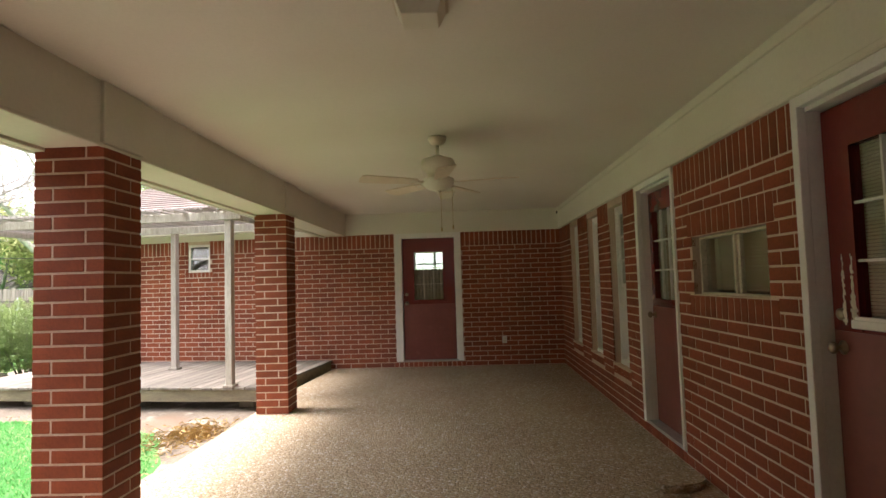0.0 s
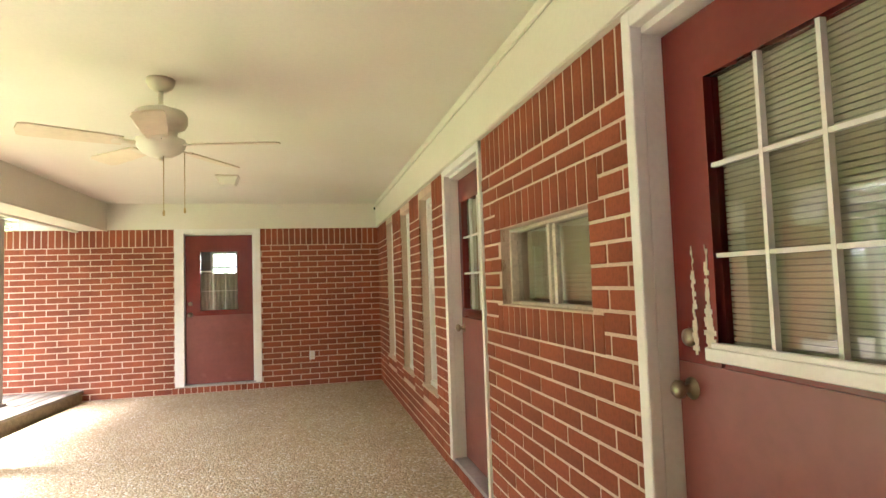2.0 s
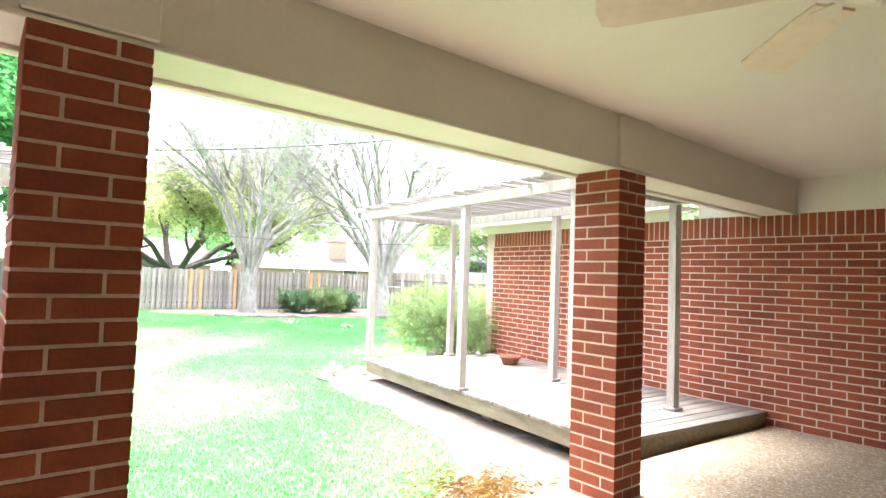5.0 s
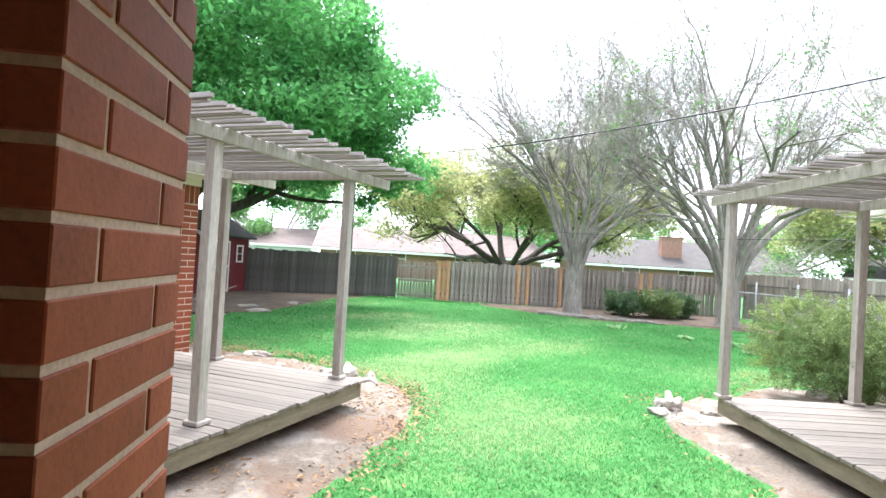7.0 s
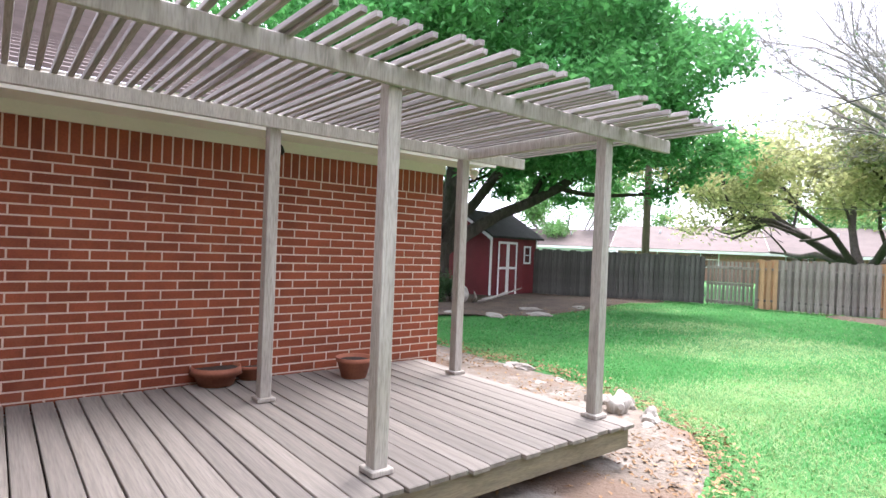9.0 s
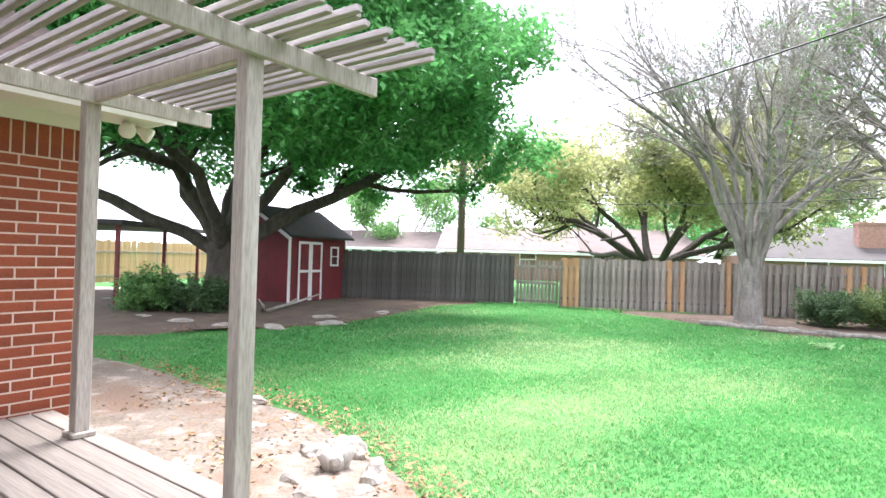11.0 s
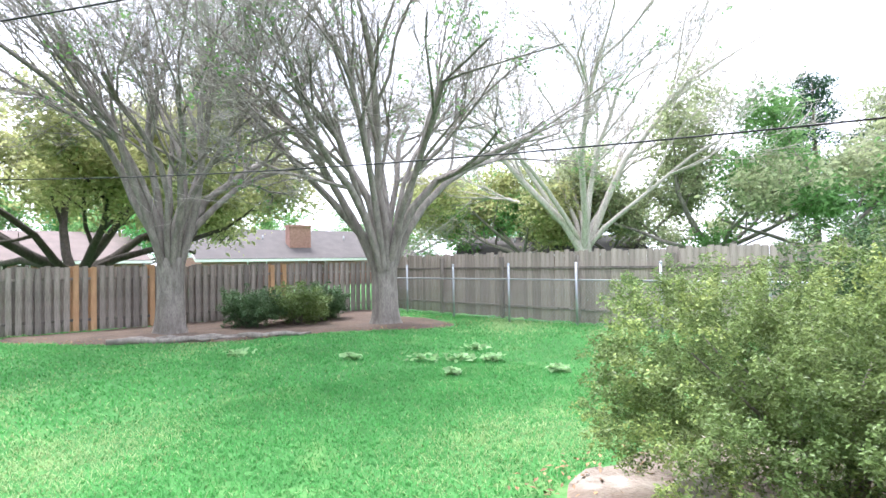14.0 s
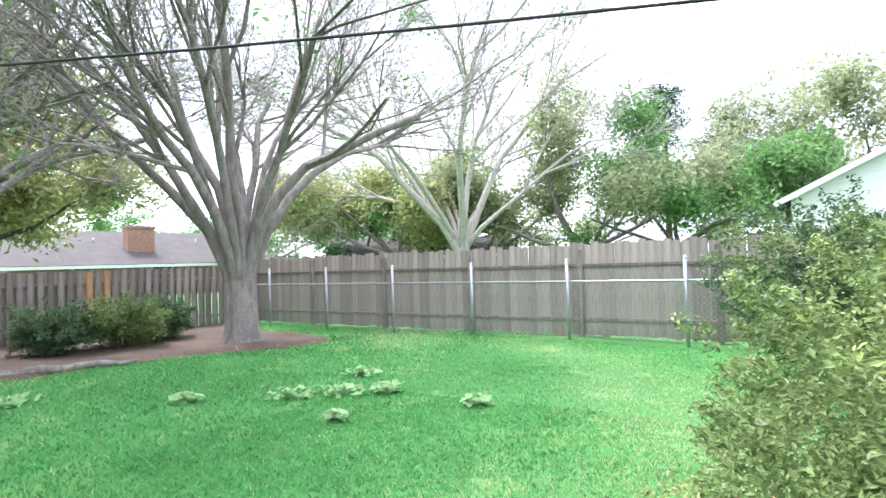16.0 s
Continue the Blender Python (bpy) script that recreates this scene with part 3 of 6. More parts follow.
# ---- doors ----
def door(name, m, w, h, label, pane, grid, recess=0.0, faded=True, knob_side=-1, peeled=False, blind=True, casing=0.11, side=(0.11, 0.11)):
    """A half-glazed door in local x (width) and z, facing local +y. pane: (x0, x1, z0, z1); grid: columns, rows."""
    d = thing(name, m, label, "door")
    d["kind"] = "structure"
    x0, x1, z0, z1 = pane
    leaf = bmesh.new()
    box(leaf, 0, x0, -0.045, 0, 0, h)
    box(leaf, x1, w, -0.045, 0, 0, h)
    box(leaf, x0, x1, -0.045, 0, 0, z0)
    box(leaf, x0, x1, -0.045, 0, z1, h)
    # raised moulding round the glass, and two raised fields below
    for k, (g, e) in enumerate(((0.055, 0.012), (0.03, 0.018))):
        box(leaf, x0 - g, x1 + g, 0, e, z1, z1 + g)
        box(leaf, x0 - g, x0, 0, e, z0 - g, z1)
        box(leaf, x1, x1 + g, 0, e, z0 - g, z1)
    slab = part("leaf", leaf, DOOR_RED, d, "dark maroon painted door leaf")
    bm = bmesh.new()
    box(bm, 0.005, w - 0.005, 0, 0.004, 0.005, z0 - 0.06)
    part("lower_panel", bm, DOOR_FADED if faded else DOOR_RED, d, "faded pinkish maroon lower panel")
    bm = bmesh.new()
    box(bm, x0, x1, -0.016, -0.011, z0, z1)
    part("glass", bm, GLASS, d, "clear glass pane").visible_shadow = False
    bm = bmesh.new()
    cols, rows = grid
    for i in range(1, cols):
        x = x0 + (x1 - x0) * i / cols
        box(bm, x - 0.006, x + 0.006, -0.009, 0.009, z0, z1)
    for i in range(1, rows):
        z = z0 + (z1 - z0) * i / rows
        box(bm, x0, x1, -0.0085, 0.0075, z - 0.006, z + 0.006)
    part("muntins", bm, WHITE, d, "white glazing bars")
    bm = bmesh.new()
    box(bm, x0 - 0.055, x1 + 0.055, 0.004, 0.022, z0 - 0.042, z0 - 0.004, bevel=0.004)
    box(bm, x0 - 0.02, x1 + 0.02, 0.004, 0.028, z0 - 0.004, z0 + 0.012, bevel=0.003)
    part("glass_sill", bm, WHITE if peeled else DOOR_RED, d, "moulding below the glass")
    if peeled:
        bm = bmesh.new()
        for sx in (x0 - 0.03, x1 + 0.03, x1 + 0.09):
            for i in range(26):
                a = random.uniform(0.006, 0.016) * (1.4 if sx == x1 + 0.03 else 1)
                zz = z0 - 0.03 + i * 0.012
                fade = 1 - i / 30
                box(bm, sx - a * fade + random.uniform(-.006, .006), sx + a * fade + random.uniform(-.006, .006), 0.0175, 0.0195, zz, zz + 0.014)
        part("peeling_paint", bm, PEELED, d, "peeled bare streaks beside the glass")
    if blind:
        bm = bmesh.new()
        z = z0
        while z < z1 + 0.01:
            box(bm, x0 + 0.005, x1 - 0.005, -0.034, -0.031, z, z + 0.012)
            z += 0.0155
        part("blind", bm, BLIND_DIM, d, "dim slatted blind behind the glass")
    kx = 0.06 if knob_side < 0 else w - 0.06
    for kz, r in ((0.94, 0.028), (1.09, 0.02)):
        bm = bmesh.new()
        turn = pose(kx, 0, kz, -90)
        if r > 0.025:
            lathe(bm, [(0, 0), (0.033, 0.0), (0.033, 0.006), (0.013, 0.012), (0.012, 0.03), (0.026, 0.042), (0.028, 0.055), (0.018, 0.066), (0, 0.068)], 20, turn)
            part("knob", bm, NICKEL, d, "tarnished round door knob")
        else:
            lathe(bm, [(0, 0), (0.028, 0.0), (0.026, 0.012), (0.012, 0.016), (0, 0.017)], 20, turn)
            part("deadbolt", bm, NICKEL, d, "tarnished deadbolt plate")
    bm = bmesh.new()
    l, r = side
    y1 = recess + 0.004
    top = h + 0.012
    for a, b in ((-l, -0.006), (w + 0.006, w + r)):
        box(bm, a, b, -0.05, y1 - 0.03, -0.02, top + 0.10)
        box(bm, a, b if a > 0 else b - 0.03, y1 - 0.03, y1 + 0.014, -0.02, top + 0.10, bevel=0.004)
    box(bm, -0.006, w + 0.006, -0.05, y1 - 0.03, top, top + 0.10)
    box(bm, -l, w + r, y1 - 0.03, y1 + 0.012, top + 0.02, top + 0.099, bevel=0.004)
    part("door_frame", bm, WHITE, d, "white painted door frame")
    bm = bmesh.new()
    box(bm, -l, w + r, -0.05, y1 - 0.002, -0.035, -0.004, bevel=0.004)
    part("threshold", bm, METAL, d, "worn metal threshold")
    return d


# end door; its local x runs along -x
door("door_1", pose(0.222, 9.345, 0.115, 0, 0, 180), 0.874, 2.025, "maroon half-glazed end door, faded below", (0.195, 0.68, 0.985, 1.80), (3, 3),
     recess=0.045, knob_side=1, side=(0.117, 0.127), blind=False)
# doors of the long wall; local x runs along +y
door("door_2", pose(2.09, 4.24, 0.115, 0, 0, 90), 0.80, 2.03, "maroon half-glazed middle door in a white frame", (0.13, 0.67, 1.075, 1.85), (3, 3),
     recess=0.09, knob_side=1, side=(0.075, 0.075))
door("door_3", pose(2.09, 1.622, 0.115, 0, 0, 90), 0.90, 2.03, "maroon half-glazed door with peeling paint round the glass", (0.16, 0.70, 1.075, 1.83), (3, 3),
     recess=0.09, knob_side=1, peeled=True, side=(0.03, 0.056))
bm = bmesh.new()
box(bm, -0.6, 0.2, 11.42, 11.425, 1.0, 1.5)
# glazing bars of the back room's window
wn = thing("window_6", pose(0, 11.36, 0), "bright small-paned window across the back room", "window")
wn["kind"] = "structure"
for a in ((-0.64, 0.22, 1.5, 1.54), (-0.64, 0.22, 2.0, 2.04), (-0.64, -0.6, 1.54, 2.0), (0.18, 0.22, 1.54, 2.0), (-0.225, -0.185, 1.54, 2.0), (-0.6, -0.225, 1.755, 1.785), (-0.185, 0.18, 1.755, 1.785)):
    bm3 = bmesh.new()
    box(bm3, a[0], a[1], -0.02, 0.02, a[2], a[3])
    part("glazing_bar", bm3, WHITE, wn)
# curtain behind the end door's lower glass
bm2 = bmesh.new()
n = 60
row = [[bm2.verts.new((-0.5 + 0.6 * i / n, 9.46 + 0.012 * math.sin(i * 1.1), z)) for i in range(n + 1)] for z in (1.05, 1.62)]
for i in range(n):
    bm2.faces.new((row[0][i], row[0][i + 1], row[1][i + 1], row[1][i]))
bm.free()
cur = part("cafe_curtain", bm2, BLIND)
tagged(cur, "pale cafe curtain hanging behind the door glass", "curtain")
sol = cur.modifiers.new("thickness", "SOLIDIFY")
sol.thickness = 0.003


# ---- windows ----
def tall_window(name, y0, y1, z0, z1):
    """A double-hung window with glazing bars in the long wall."""
    w = y1 - y0
    d = thing(name, pose(2.07, y0, z0, 0, 0, 90), "tall white double-hung window with glazing bars", "window")
    d["kind"] = "structure"
    h = z1 - z0
    f = 0.045
    bm = bmesh.new()
    box(bm, 0, f, -0.09, 0, 0, h, bevel=0.004)
    box(bm, w - f, w, -0.09, 0, 0, h, bevel=0.004)
    box(bm, f, w - f, -0.09, 0, h - f, h)
    box(bm, f, w - f, -0.09, 0.015, 0, f)
    part("window_frame", bm, WHITE, d)
    for k, (a, b, y) in enumerate(((f, h / 2 + 0.02, -0.055), (h / 2 - 0.02, h - f, -0.025))):
        bm = bmesh.new()
        s = 0.035
        box(bm, f, f + s, y - 0.03, y, a, b)
        box(bm, w - f - s, w - f, y - 0.03, y, a, b)
        box(bm, f + s, w - f - s, y - 0.03, y, a, a + s)
        box(bm, f + s, w - f - s, y - 0.03, y, b - s, b)
        box(bm, w / 2 - 0.008, w / 2 + 0.008, y - 0.024, y - 0.004, a + s, b - s)
        for i in (1, 2):
            z = a + s + (b - a - 2 * s) * i / 3
            box(bm, f + s, w - f - s, y - 0.022, y - 0.006, z - 0.008, z + 0.008)
        sash = part("sash", bm, WHITE, d, "white painted sash")
        bm = bmesh.new()
        box(bm, f + s, w - f - s, y - 0.018, y - 0.013, a + s, b - s)
        part("pane", bm, GLASS, sash).visible_shadow = False
    bm = bmesh.new()
    z = 0.06
    while z < h - 0.05:
        box(bm, f, w - f, -0.125, -0.121, z, z + 0.02)
        z += 0.026
    part("blind", bm, BLIND, d, "cream slatted blind")
    bm = bmesh.new()
    box(bm, -0.03, w + 0.03, -0.02, 0.085, -0.012, 0.006, bevel=0.004)
    part("window_sill", bm, MORTAR, d, "mortar-washed brick sill")


for k, (a, b) in enumerate(((5.55, 6.12), (6.63, 7.22), (7.8, 8.4))):
    tall_window("window_%d" % (k + 1), a, b, 0.46, 2.16)

d = thing("window_4", pose(2.05, 2.88, 1.262, 0, 0, 90), "small sliding window in a brick surround", "window")
d["kind"] = "structure"
bm = bmesh.new()
W4, H4 = 0.99, 0.40
for a in ((0, 0.016, 0, H4), (W4 - 0.016, W4, 0, H4), (0.016, W4 - 0.016, 0, 0.016), (0.016, W4 - 0.016, H4 - 0.016, H4)):
    box(bm, a[0], a[1], -0.07, 0, a[2], a[3], bevel=0.003)
for a in ((0.47, 0.50, 0.016, H4 - 0.016), (0.50, 0.525, 0.016, H4 - 0.016)):
    box(bm, a[0], a[1], -0.06, -0.012 if a[0] > 0.48 else -0.028, a[2], a[3], bevel=0.003)
part("window_frame", bm, PEELED, d, "cream painted metal frame")
bm = bmesh.new()
box(bm, 0.016, W4 - 0.016, -0.045, -0.04, 0.016, H4 - 0.016)
part("pane", bm, GLASS, d).visible_shadow = False
bm = bmesh.new()
z = 0.03
while z < H4 - 0.02:
    box(bm, 0.03, W4 - 0.03, -0.10, -0.096, z, z + 0.0185)
    z += 0.02
part("blind", bm, BLIND_DIM, d, "dim slatted blind")
bm = bmesh.new()
box(bm, -0.01, W4 + 0.01, -0.06, 0.046, -0.012, 0.003, bevel=0.003)
part("window_sill", bm, MORTAR, d, "mortar-washed brick sill")

d = thing("window_5", pose(FAR0.x, FAR0.y, 0, 0, 0, FAR_A) @ pose(1.42, 0.0, 1.69), "small high white window in the far wing", "window")
d["kind"] = "structure"
bm = bmesh.new()
for a in ((0, 0.04, 0, 0.48), (0.38, 0.42, 0, 0.48), (0.04, 0.38, 0, 0.04), (0.04, 0.38, 0.44, 0.48), (0.04, 0.38, 0.22, 0.25)):
    box(bm, a[0], a[1], -0.08, -0.01, a[2], a[3])
part("window_frame", bm, WHITE, d)
bm = bmesh.new()
box(bm, 0.04, 0.38, -0.05, -0.045, 0.04, 0.44)
part("pane", bm, GLASS, d)
bm = bmesh.new()
box(bm, -0.01, 0.43, -0.6, -0.17, -0.05, 0.5)
part("backing", bm, ROOM, d, "dim room behind the pane")

# ---- ceiling fan ----
FAN = (0.2, 4.37)
fan = thing("ceiling_fan", pose(FAN[0], FAN[1], 2.58), "cream five-blade ceiling fan with a frosted light bowl", "ceiling fan")
bm = bmesh.new()
lathe(bm, [(0, 0), (0.075, 0), (0.075, -0.02), (0.06, -0.05), (0.03, -0.07), (0, -0.07)])
part("canopy", bm, FAN_CREAM, fan)
bm = bmesh.new()
tube(bm, [(0, 0, -0.06), (0, 0, -0.17)], [0.014, 0.014], 12)
part("downrod", bm, FAN_CREAM, fan)
bm = bmesh.new()
lathe(bm, [(0, -0.15), (0.03, -0.15), (0.06, -0.165), (0.125, -0.185), (0.14, -0.21), (0.14, -0.25), (0.125, -0.275), (0.09, -0.29), (0.085, -0.32), (0.10, -0.335), (0.10, -0.35), (0, -0.35)], 32)
part("motor", bm, FAN_CREAM, fan, "rounded cream motor housing")
bm = bmesh.new()
lathe(bm, [(0.128, -0.345), (0.133, -0.36), (0.125, -0.385), (0.10, -0.415), (0.06, -0.437), (0.012, -0.444), (0.014, -0.452), (0.008, -0.462), (0, -0.463)], 32)
part("light_bowl", bm, BOWL, fan, "frosted glass light bowl")
for k in range(5):
    a = radians(-82 + 72 * k)
    turn = Matrix.Rotation(a, 4, "Z")
    bm = bmesh.new()
    outline = [(0.19, -0.05), (0.30, -0.06), (0.61, -0.074), (0.645, -0.062), (0.655, 0.0), (0.645, 0.062), (0.61, 0.074), (0.30, 0.06), (0.19, 0.05)]
    prism(bm, outline, -0.004, 0.004, turn @ pose(0, 0, -0.372, 11))
    blade = part("blade", bm, BLADE_CREAM, fan, "cream fan blade with worn edges")
    bm = bmesh.new()
    prism(bm, [(0.10, -0.018), (0.17, -0.012), (0.235, -0.04), (0.245, 0.0), (0.235, 0.04), (0.17, 0.012), (0.10, 0.018)], -0.016, -0.006, turn @ pose(0, 0, -0.362, 11))
    part("blade_bracket", bm, FAN_CREAM, fan)
for cx, cy, zl in ((0.02, -0.03, -0.745), (0.11, 0.06, -0.72)):
    bm = bmesh.new()
    tube(bm, [(cx, cy, -0.40), (cx, cy, zl)], [0.0022, 0.0022], 6)
    lathe(bm, [(0, 0), (0.006, 0.004), (0.007, 0.02), (0.004, 0.034), (0, 0.035)], 10, pose(cx, cy, zl - 0.03))
    part("pull_chain", bm, BRASS, fan, "thin pull chain with an end knob")

# ---- box lights on the ceiling ----
for x, y in ((0.18, 7.26), (0.24, 2.1)):
    lamp = thing("ceiling_light", pose(x, y, 2.58), "square cream box light on the porch ceiling", "ceiling light", "porch box lights")
    bm = bmesh.new()
    box(bm, -0.115, 0.115, -0.115, 0.115, -0.018, -0.001, bevel=0.004)
    part("base_plate", bm, FAN_CREAM, lamp)
    bm = bmesh.new()
    lo = [bm.verts.new((sx * 0.075, sy * 0.075, -0.10)) for sx, sy in ((-1, -1), (1, -1), (1, 1), (-1, 1))]
    hi = [bm.verts.new((sx * 0.105, sy * 0.105, -0.018)) for sx, sy in ((-1, -1), (1, -1), (1, 1), (-1, 1))]
    bm.faces.new(lo[::-1])
    bm.faces.new(hi)
    for i in range(4):
        bm.faces.new((lo[i], lo[(i + 1) % 4], hi[(i + 1) % 4], hi[i]))
    bmesh.ops.bevel(bm, geom=list(bm.edges), offset=0.004, segments=1, affect="EDGES")
    part("diffuser", bm, BOWL, lamp, "ribbed frosted diffuser")

# ---- small things of the porch ----
out = thing("wall_outlet", pose(1.02, 9.292, 0.42), "cream weatherproof outlet cover on the brick", "outlet")
bm = bmesh.new()
box(bm, -0.038, 0.038, -0.014, 0.0, -0.06, 0.06, bevel=0.004)
part("cover", bm, WHITE, out)
for z in (-0.025, 0.025):
    bm = bmesh.new()
    box(bm, -0.018, 0.018, -0.019, -0.0142, z - 0.016, z + 0.016, bevel=0.003)
    part("flap", bm, PAINT, out)
bell = thing("doorbell", pose(1.99, 1.50, 1.26, 0, 0, 90), "small yellowed brass doorbell on the brick", "doorbell")
bm = bmesh.new()
box(bm, -0.017, 0.017, 0.004, 0.018, -0.04, 0.04, bevel=0.003)
part("plate", bm, BRASS, bell)
bm = bmesh.new()
lathe(bm, [(0.009, 0), (0.009, 0.006), (0, 0.007)], 14, pose(0, 0.018, 0, -90))
part("button", bm, BLIND, bell)
bm = bmesh.new()
box(bm, -0.012, 0.012, -0.012, 0.012, -0.02, 0.02, bevel=0.004)
cam_dot = part("wall_sensor", bm, BLACK)
cam_dot.matrix_basis = pose(1.95, 9.22, 2.50)
tagged(cam_dot, "small black sensor in the ceiling corner", "sensor")


# ---- decks and pergolas ----
def deck(name, m, s0, s1, depth, top, label, cut=None):
    """A low deck of boards laid across, in the wall's own axes (x along, y outward)."""
    d = thing(name, m, label, "deck")
    bw, gap = 0.136, 0.011
    bm = bmesh.new()
    box(bm, -bw / 2, bw / 2, 0, 1, -0.032, 0, bevel=0.004)
    bm.verts.ensure_lookup_table()
    me = mesh_from("board", bm, DECK)
    s, k = s0 + bw / 2, 0
    while s < s1:
        y1 = depth + random.uniform(-0.012, 0.022)
        y0 = 0.02
        if cut:
            y0 = max(y0, cut(s))
        if y1 - y0 > 0.15:
            ob = new("board", me)
            ob.parent = d
            ob.location = (s, y0, top + random.uniform(-0.003, 0.003))
            ob.scale = (1, y1 - y0, 1)
            ob.rotation_euler = (0, random.uniform(-0.006, 0.006), random.uniform(-0.0012, 0.0012))
        s += bw + gap
    rims = [(s0 + 0.01, s1, depth - 0.06, depth - 0.022), (s0 + 0.012, s0 + 0.05, 0.03, depth - 0.062)]
    if not cut:
        rims.append((s1 - 0.05, s1 - 0.012, 0.03, depth - 0.062))
    for a, b, c, e in rims:
        bm = bmesh.new()
        box(bm, a, b, c, e, top - 0.185, top - 0.034, bevel=0.004)
        part("rim_board", bm, DECK_EDGE, d, "greenish stained rim board")
    for a in np.arange(s0 + 0.4, s1, 1.6):
        for c in (0.3, depth - 0.35):
            bm = bmesh.new()
            box(bm, a - 0.1, a + 0.1, c - 0.1, c + 0.1, -0.30, top - 0.034)
            part("pier_block", bm, STONE, d, "grey block under the deck")
    return d


def pergola(name, m, posts_s, rows, top, deck_top, s0, s1, n0, n1, label, missing, cross):
    """Posts, two long beams and many thin slats laid across them."""
    p = thing(name, m, label, "pergola")
    for s in posts_s:
        for n in rows:
            bm = bmesh.new()
            box(bm, s - 0.045, s + 0.045, n - 0.045, n + 0.045, deck_top, top + 0.09, bevel=0.005)
            post = part("post", bm, WOOD, p, "weathered square wooden post")
            bm = bmesh.new()
            box(bm, s - 0.072, s + 0.072, n - 0.072, n + 0.072, deck_top + 0.001, deck_top + 0.035, bevel=0.006)
            part("foot", bm, WOOD, post)
    for n in rows:
        bm = bmesh.new()
        box(bm, s0, s1, n + 0.046, n + 0.084, top - 0.01, top + 0.095, bevel=0.004)
        part("beam", bm, WOOD, p, "long weathered beam")
    for s in cross:
        bm = bmesh.new()
        box(bm, s - 0.02, s + 0.02, rows[0] + 0.09, rows[-1] + 0.04, top - 0.005, top + 0.09, bevel=0.004)
        part("cross_beam", bm, WOOD, p)
    bm = bmesh.new()
    box(bm, -0.017, 0.017, 0, 1, 0, 0.032, bevel=0.003)
    me = mesh_from("slat", bm, LATH)
    s, k = s0 + 0.06, 0
    while s < s1:
        gone = any(a < s < b for a, b in missing)
        if not gone or random.random() < 0.45:
            ob = new("slat", me)
            ob.parent = p
            a, b = n0 + random.uniform(-0.05, 0.05), n1 + random.uniform(-0.06, 0.06)
            ob.location = (s, a, top + 0.097 + random.uniform(0, 0.004))
            ob.scale = (1, b - a, 1)
            ob.rotation_euler = (random.uniform(-0.004, 0.004), random.uniform(-0.15, 0.15), random.uniform(-0.012, 0.012))
        s += 0.082
    return p


DECK_TOP = 0.15
near_deck = deck("wooden_deck", NEAR_M, 0.24, 7.0, 2.69, DECK_TOP, "weathered grey wooden deck beside the near wing",
                 cut=lambda s: 0.02)
pergola("wooden_pergola", NEAR_M, (0.37, 2.32, 5.7), (0.78, 2.44), 2.275, DECK_TOP, -0.42, 6.6, 0.41, 3.0,
        "weathered wooden pergola with thin slats over the deck", (), (0.37,))
FAR_M = pose(FAR0.x, FAR0.y, 0, 0, 0, FAR_A)
fdeck_m = pose(-1.86, 9.29, 0, 0, 0, 173.5)
deck("wooden_deck", fdeck_m, 0.0, 4.72, 2.42, DECK_TOP, "weathered grey wooden deck beside the far wing")
pergola("wooden_pergola", fdeck_m, (0.5, 2.25, 4.65), (0.92, 2.38), 2.29, DECK_TOP, 0.3, 4.98, 0.45, 2.7,
        "weathered wooden pergola with thin slats over the far deck", (), (0.46, 4.62))


# ---- pots ----
def pot(x, y, r, h, label, rim=True, soil=True):
    d = thing("flower_pot", pose(x, y, DECK_TOP), label, "flower pot", "pots on the deck")
    bm = bmesh.new()
    prof = [(0, 0), (r * 0.68, 0), (r * 0.92, h * 0.78)]
    prof += [(r, h * 0.78), (r * 1.03, h)] if rim else [(r * 1.02, h * 0.6), (r * 0.95, h)]
    prof += [(r * 0.93, h), (r * 0.9, h * 0.8), (0, h * 0.8)]
    lathe(bm, prof, 32)
    part("pot", bm, TERRACOTTA, d)
    bm = bmesh.new()
    lathe(bm, [(0, h * 0.845), (r * 0.4, h * 0.85), (r * 0.9, h * 0.83)], 24)
    part("soil", bm, SOIL, d, "dark potting soil")


pot(-7.24, 1.03, 0.17, 0.19, "round terracotta flower pot with a rolled rim")
pot(-6.69, 0.29, 0.15, 0.13, "terracotta flower pot beside a wider planter")
pot(-6.37, 0.19, 0.21, 0.16, "wide low faded terracotta planter", rim=False)
pot(-5.45, 9.15, 0.16, 0.13, "small terracotta bowl on the far deck")


# ---- ground ----
GZ = -0.2
gx = np.concatenate([[-900, -400, -150, -70], np.arange(-40, 20.1, 0.6), [40, 80, 200, 600]])
gy = np.concatenate([[-600, -200, -80, -40], np.arange(-24, 36.1, 0.6), [50, 90, 200, 600]])
X, Y = np.meshgrid(gx, gy)


def ground_z(x, y):
    """The lawn's gentle unevenness."""
    return GZ + 0.018 * np.sin(x * 0.9 + 1) * np.cos(y * 0.7) + 0.012 * np.sin(x * 2.3) * np.sin(y * 1.9 + 2)


nv = len(gx)
idx = np.arange(len(gx) * len(gy)).reshape(len(gy), nv)
quads = np.stack([idx[:-1, :-1], idx[:-1, 1:], idx[1:, 1:], idx[1:, :-1]], -1).reshape(-1, 4)
g = new("ground", quick_mesh("ground", np.stack([X, Y, ground_z(X, Y)], -1).reshape(-1, 3), quads, LAWN, True))
tagged(g, "uneven green lawn with pale patches", "lawn", kind="structure")


